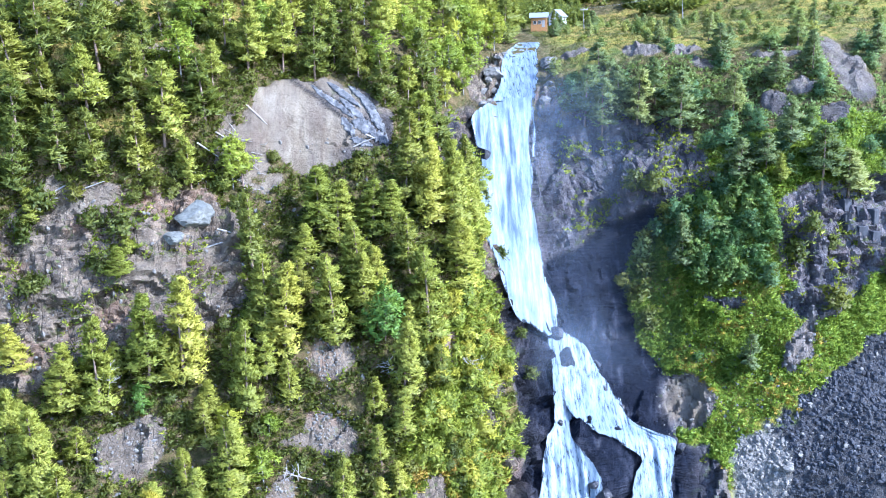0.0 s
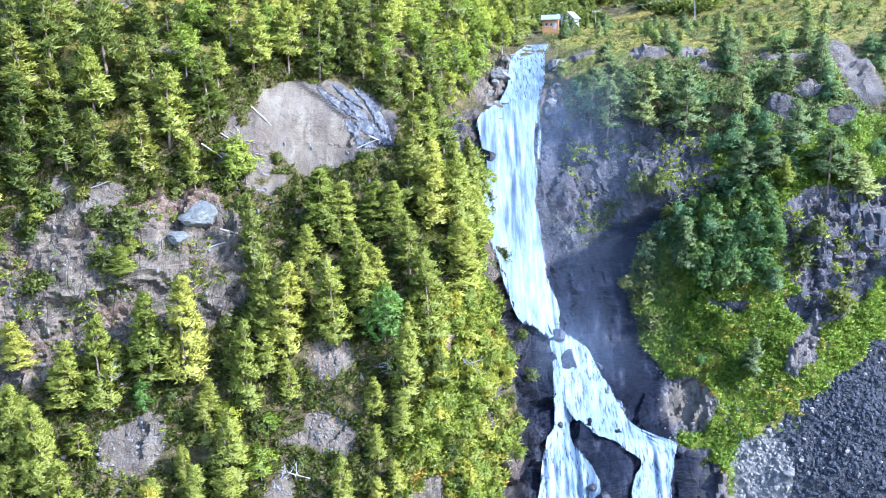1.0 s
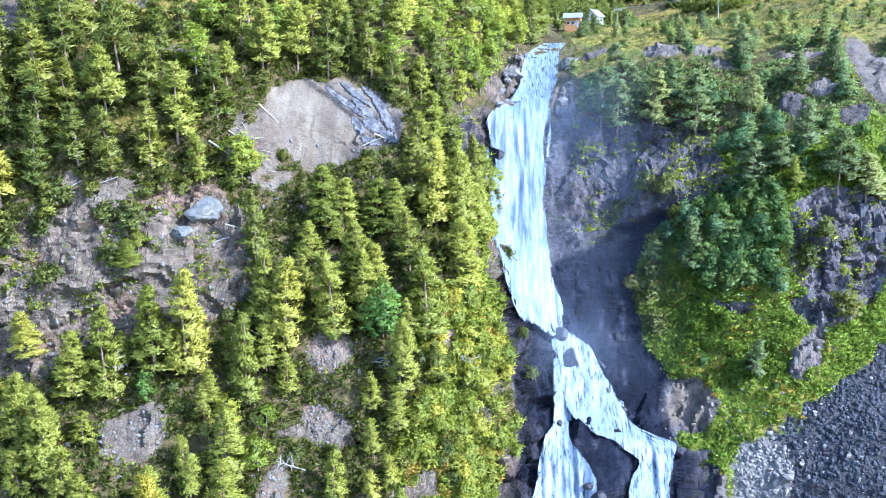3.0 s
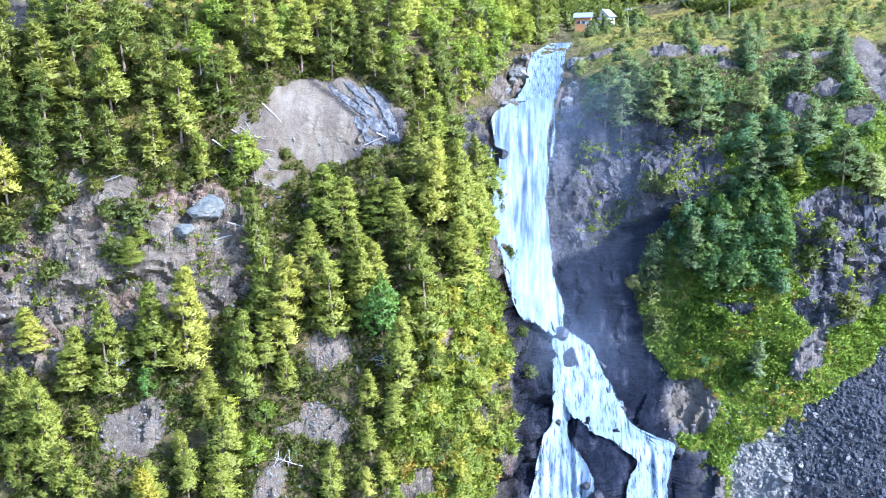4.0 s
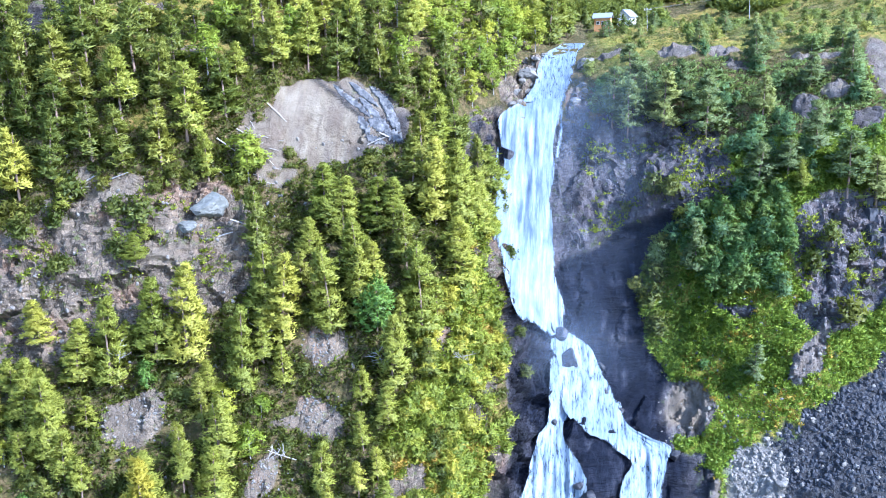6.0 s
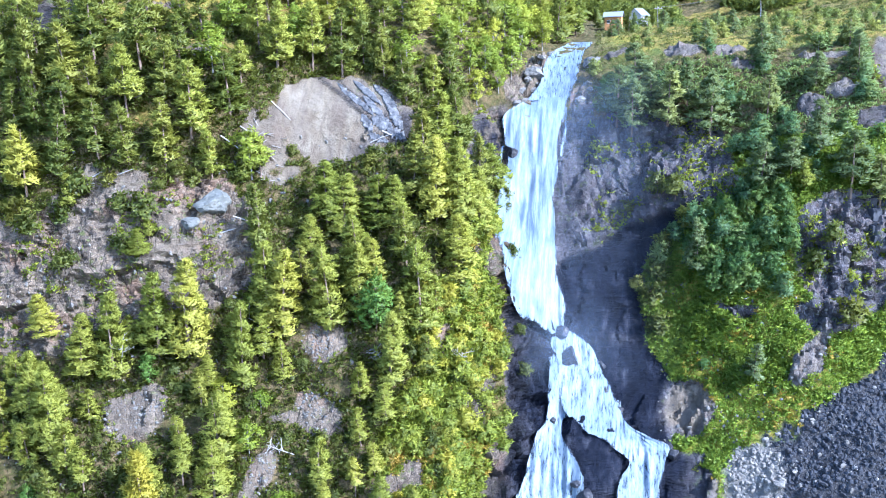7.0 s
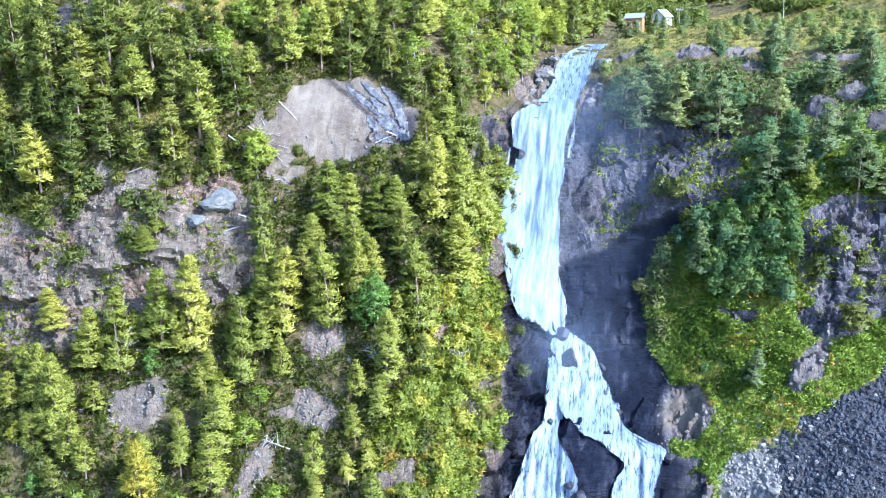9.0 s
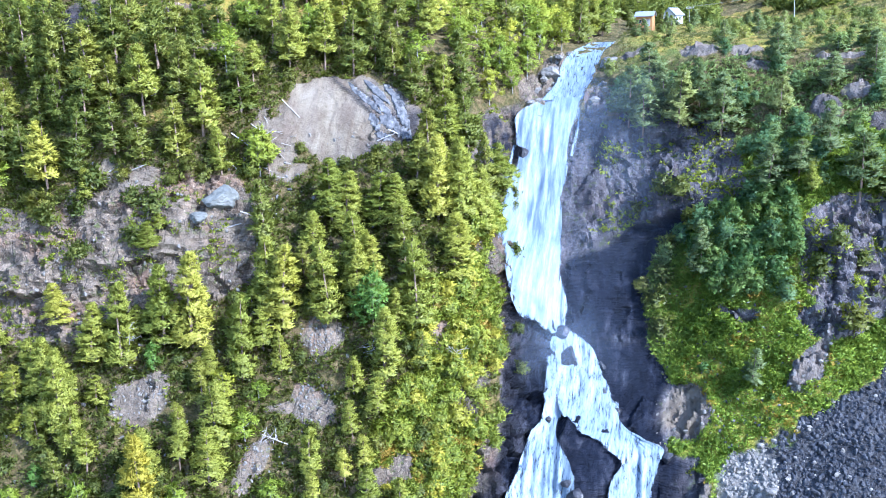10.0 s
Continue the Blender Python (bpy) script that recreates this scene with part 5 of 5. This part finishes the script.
def scattered_stones():
    """Pale stones that lie about the bank and the clearings."""
    rng = random.Random(18)
    shapes = [stone_mesh("stone", 140 + i, STONE, 1, 7) for i in range(4)]
    verts, faces = [], []
    for k in range(1900):
        cx, cz, rx, rz = CLEARINGS[k % 4]
        x, z = (rng.gauss(cx, rx * 0.5), rng.gauss(cz, rz * 0.5)) if k < 500 else (rng.uniform(36, 66), rng.uniform(9, 34)) if rng.random() < 0.5 else (rng.uniform(-75, -14), rng.uniform(10, 64))
        p, nrm = facing(x, z)
        s = 0.1 + (0.22 if k < 500 else 0.4) * rng.random() ** 3
        m = Matrix.Translation(p) @ pose(0, 0, 0, rng.uniform(0, 360), rng.uniform(0, 360), 0) @ Matrix.Diagonal((s * 1.3, s, s, 1))
        me = shapes[rng.randrange(4)]
        i = len(verts)
        verts += [m @ v.co for v in me.vertices]
        faces += [[i + j for j in f.vertices] for f in me.polygons]
    tagged(new("scattered_stones", raw_mesh("scattered_stones", verts, faces, STONE)), "pale loose stones scattered over the slopes", "stones", kind="stuff")


scattered_stones()


# ---- dead wood ----
def stick(verts, faces, a, b, r0, r1, sides=5):
    d = (b - a).normalized()
    u = d.orthogonal().normalized()
    w = d.cross(u)
    i = len(verts)
    for p, r in ((a, r0), (a.lerp(b, 0.5) + u * r0 * 0.6, (r0 + r1) / 2), (b, r1)):
        verts.extend(p + (u * math.cos(2 * math.pi * k / sides) + w * math.sin(2 * math.pi * k / sides)) * r for k in range(sides))
    for s in range(2):
        for k in range(sides):
            p, q = i + s * sides + k, i + s * sides + (k + 1) % sides
            faces.append((p, q, q + sides, p + sides))


def dead_tree(label, x, z, height, tilt, turn, seed, branches=14):
    """A bleached bare snag with forked branches."""
    rng = random.Random(seed)
    p, nrm = facing(x, z)
    root = tagged(new("dead_tree"), label, "dead tree")
    root.matrix_basis = Matrix.Translation((p.x, p.y - 0.3, p.z)) @ pose(0, 0, 0, 0, tilt, turn)
    v, f = [], []
    stick(v, f, Vector((0, 0, -0.6)), Vector((0.2, 0.1, height)), 0.11, 0.03)
    part("trunk", raw_mesh("trunk", v, f, DEAD_WOOD, True), DEAD_WOOD, root)
    for k in range(branches):
        v, f = [], []
        h = height * rng.uniform(0.3, 0.95)
        a = rng.uniform(0, 6.28)
        base = Vector((0.2 * h / height, 0.1 * h / height, h))
        tip = base + Vector((math.cos(a), math.sin(a), rng.uniform(-0.2, 0.7))) * rng.uniform(0.8, 2.2)
        stick(v, f, base, tip, 0.055, 0.02)
        stick(v, f, base.lerp(tip, 0.6), tip + Vector((rng.uniform(-0.7, 0.7), rng.uniform(-0.7, 0.7), 0.4)), 0.035, 0.012)
        part("branch", raw_mesh("branch", v, f, DEAD_WOOD, True), DEAD_WOOD, root)
    return root


dead_tree("bleached white snag sprawling on the slope", -22.5, 15.5, 4.5, 60, 200, 1)
dead_tree("grey dead pine with bare forked branches", -53.0, 27.5, 6.0, 8, 10, 2)
dead_tree("grey dead pine with bare forked branches", -29.5, 29.5, 5.0, 15, 90, 3)
dead_tree("bleached dead bush hanging on the spur", -9.0, 27.0, 3.5, 30, 150, 4, 18)
dead_tree("bare grey branch leaning over the bank", 52.0, 33.0, 4.0, 75, 20, 5, 6)
dead_tree("bare dead tree on the spur's edge", 2.5, 24.0, 4.0, 20, 60, 6)


def fallen_log(x, z, length, slope, turn, seed, thick=0.15):
    p, nrm = facing(x, z)
    v, f = [], []
    stick(v, f, Vector((-length / 2, 0, 0)), Vector((length / 2, 0, 0.1)), thick, thick * 0.5, 7)
    ob = tagged(new("fallen_log", raw_mesh("fallen_log", v, f, DEAD_WOOD, True)), "bleached fallen tree trunk on the ledge", "log", "fallen logs on the slope")
    ob.matrix_basis = Matrix.Translation((p.x, p.y - 0.15, p.z + 0.15)) @ pose(0, 0, 0, 0, slope, turn)


for k, (x, z, length, slope, turn) in enumerate([(-62, 58.5, 5, -25, 10), (-58, 58.2, 6, -18, -8), (-60, 57.6, 4, -30, 20), (-66, 57, 4, 20, 0), (-40, 62, 6, 40, 10), (-38, 64, 5, 35, -10), (-36, 60, 6, 42, 15), (-33, 67, 7, 48, 5),
                                               (-15, 61.8, 4, -20, 0), (-13, 62.3, 4, 30, 20), (-41, 57.5, 5, 45, 0), (-37, 49.5, 3.5, 20, 0), (-38.5, 48, 3, -15, 0), (1.5, 46.5, 4, 10, 10)]):
    fallen_log(x, z, length, slope, turn, k)

# ---- houses and poles on the plateau ----
brush = random.Random(41)
for k in range(26):
    if k < 16:
        x, z = brush.uniform(-38, -31), brush.uniform(54, 67)
    else:
        x, z = brush.uniform(-17, -9), brush.uniform(58, 61)
    fallen_log(x, z, brush.uniform(1.2, 3.2), brush.uniform(-40, 40), brush.uniform(-50, 50), 60 + k, 0.07)

BOARDS = plain_material("ochre_boards", [(0.3, (0.24, 0.115, 0.04)), (0.7, (0.36, 0.18, 0.06))], 2.0, stretch=(6, 6, 0.4))
WHITE_BOARDS = plain_material("white_boards", [(0.3, (0.38, 0.38, 0.37)), (0.7, (0.5, 0.5, 0.49))], 2.0, stretch=(6, 6, 0.4))
METAL_ROOF = plain_material("pale_metal_roof", [(0.3, (0.15, 0.165, 0.19)), (0.7, (0.22, 0.24, 0.26))], 1.0, rough=0.4, stretch=(4, 1, 1), relief=0.1)
GLASS = plain_material("dark_window", [(0.3, (0.02, 0.025, 0.03)), (0.7, (0.05, 0.055, 0.06))], 0.5, rough=0.1, relief=0.0)
GREY_WOOD = plain_material("weathered_pole", [(0.3, (0.16, 0.15, 0.14)), (0.7, (0.34, 0.33, 0.31))], 3.0, stretch=(4, 4, 0.3))


def box_mesh(name, a, b, mat, bevel=0.03):
    bm = bmesh.new()
    bmesh.ops.create_cube(bm, size=1.0)
    for v in bm.verts:
        v.co = Vector([(a[i] + b[i]) / 2 + v.co[i] * (b[i] - a[i]) for i in range(3)])
    bmesh.ops.bevel(bm, geom=bm.edges[:], offset=bevel, segments=1, affect="EDGES")
    me = bpy.data.meshes.new(name)
    bm.to_mesh(me)
    bm.free()
    me.materials.append(mat)
    return me


def house(name, label, x, y, turn, length, depth, wall, rise, walls, windows, lift=0.7):
    """A gabled wooden house: walls, two roof planes with eaves, windows and a door."""
    p, face = onto(x, y)
    root = tagged(new(name), label, "house")
    root.matrix_basis = Matrix.Translation((p.x, p.y, p.z + lift)) @ pose(0, 0, 0, 0, 0, turn)
    L, D = length / 2, depth / 2
    v = [(-L, -D, -1.5), (L, -D, -1.5), (L, D, -1.5), (-L, D, -1.5), (-L, -D, wall), (L, -D, wall), (L, D, wall), (-L, D, wall), (-L, 0, wall + rise), (L, 0, wall + rise)]
    f = [(0, 1, 5, 4), (2, 3, 7, 6), (1, 2, 6, 9, 5), (3, 0, 4, 8, 7), (4, 5, 9, 8), (6, 7, 8, 9)]
    part("wall", raw_mesh("wall", v, f, walls), walls, root)
    for side in (-1, 1):
        e = 0.5
        k = rise / D
        a, b = D + e, wall - k * e
        q = [(-L - e, side * a, b + 0.06), (L + e, side * a, b + 0.06), (L + e, 0, wall + rise + 0.06), (-L - e, 0, wall + rise + 0.06)]
        w = q + [(x0, y0, z0 + 0.18) for x0, y0, z0 in q]
        part("roof", raw_mesh("roof", w, [(0, 1, 2, 3), (4, 5, 6, 7), (0, 1, 5, 4), (1, 2, 6, 5), (2, 3, 7, 6), (3, 0, 4, 7)], METAL_ROOF), METAL_ROOF, root)
    for wx in windows:
        window = part("window", box_mesh("window", (wx - 0.5, -D - 0.06, 0.9), (wx + 0.5, -D + 0.02, 1.9), WHITE_BOARDS), WHITE_BOARDS, root)
        part("pane", box_mesh("pane", (wx - 0.4, -D - 0.08, 1.0), (wx + 0.4, -D - 0.05, 1.8), GLASS, 0.005), GLASS, window)
    part("door", box_mesh("door", (L - 1.5, -D - 0.05, 0), (L - 0.6, -D + 0.02, 2.0), GREY_WOOD), GREY_WOOD, root)
    return root


house("cabin", "small ochre wooden cabin with a pale metal roof", 28.6, 274, -8, 4.7, 4.2, 2.9, 1.1, BOARDS, (-1.2, 0.2), 1.5)
house("white_house", "white gabled wooden house half hidden by trees", 36.2, 291, 62, 5.0, 4.0, 2.6, 1.8, WHITE_BOARDS, (-1.6, 0.4), 1.2)


def utility_pole(x, y, height):
    p, face = onto(x, y)
    root = tagged(new("utility_pole"), "grey wooden power line pole on the plateau", "pole", "power line poles")
    root.matrix_basis = Matrix.Translation(p)
    part("post", trunk_mesh("post", height, 0.16, random.Random(1), GREY_WOOD, sides=8), GREY_WOOD, root)
    part("crossarm", box_mesh("crossarm", (-1.1, -0.08, height - 0.9), (1.1, 0.08, height - 0.7), GREY_WOOD), GREY_WOOD, root)
    for k in (-0.9, 0, 0.9):
        part("insulator", box_mesh("insulator", (k - 0.06, -0.06, height - 0.7), (k + 0.06, 0.06, height - 0.42), WHITE_BOARDS), WHITE_BOARDS, root)
    return p


for x, y, h in ((33.0, 276, 6.5), (34.5, 279, 5.0), (24.0, 278, 6.0), (40.5, 284, 5.0)):
    set_out(SPRUCES, x, y, h / 13, h / 12, random.Random(int(x)), "spruces by the houses")
A, B = utility_pole(41, 268, 7.5), utility_pole(68, 262, 9.0)
for k in (-0.9, 0.9):
    v, f = [], []
    for i in range(8):
        pts = [Vector((A.x + k + (B.x - A.x) * t, A.y + (B.y - A.y) * t, A.z + 7.1 + (B.z + 1.5 - A.z) * t - 2.0 * t * (1 - t))) for t in (i / 8, (i + 1) / 8)]
        stick(v, f, pts[0], pts[1], 0.025, 0.025, 4)
    tagged(new("power_line", raw_mesh("power_line", v, f, GREY_WOOD)), "thin overhead wire between two wooden poles", "wire", "overhead wires")
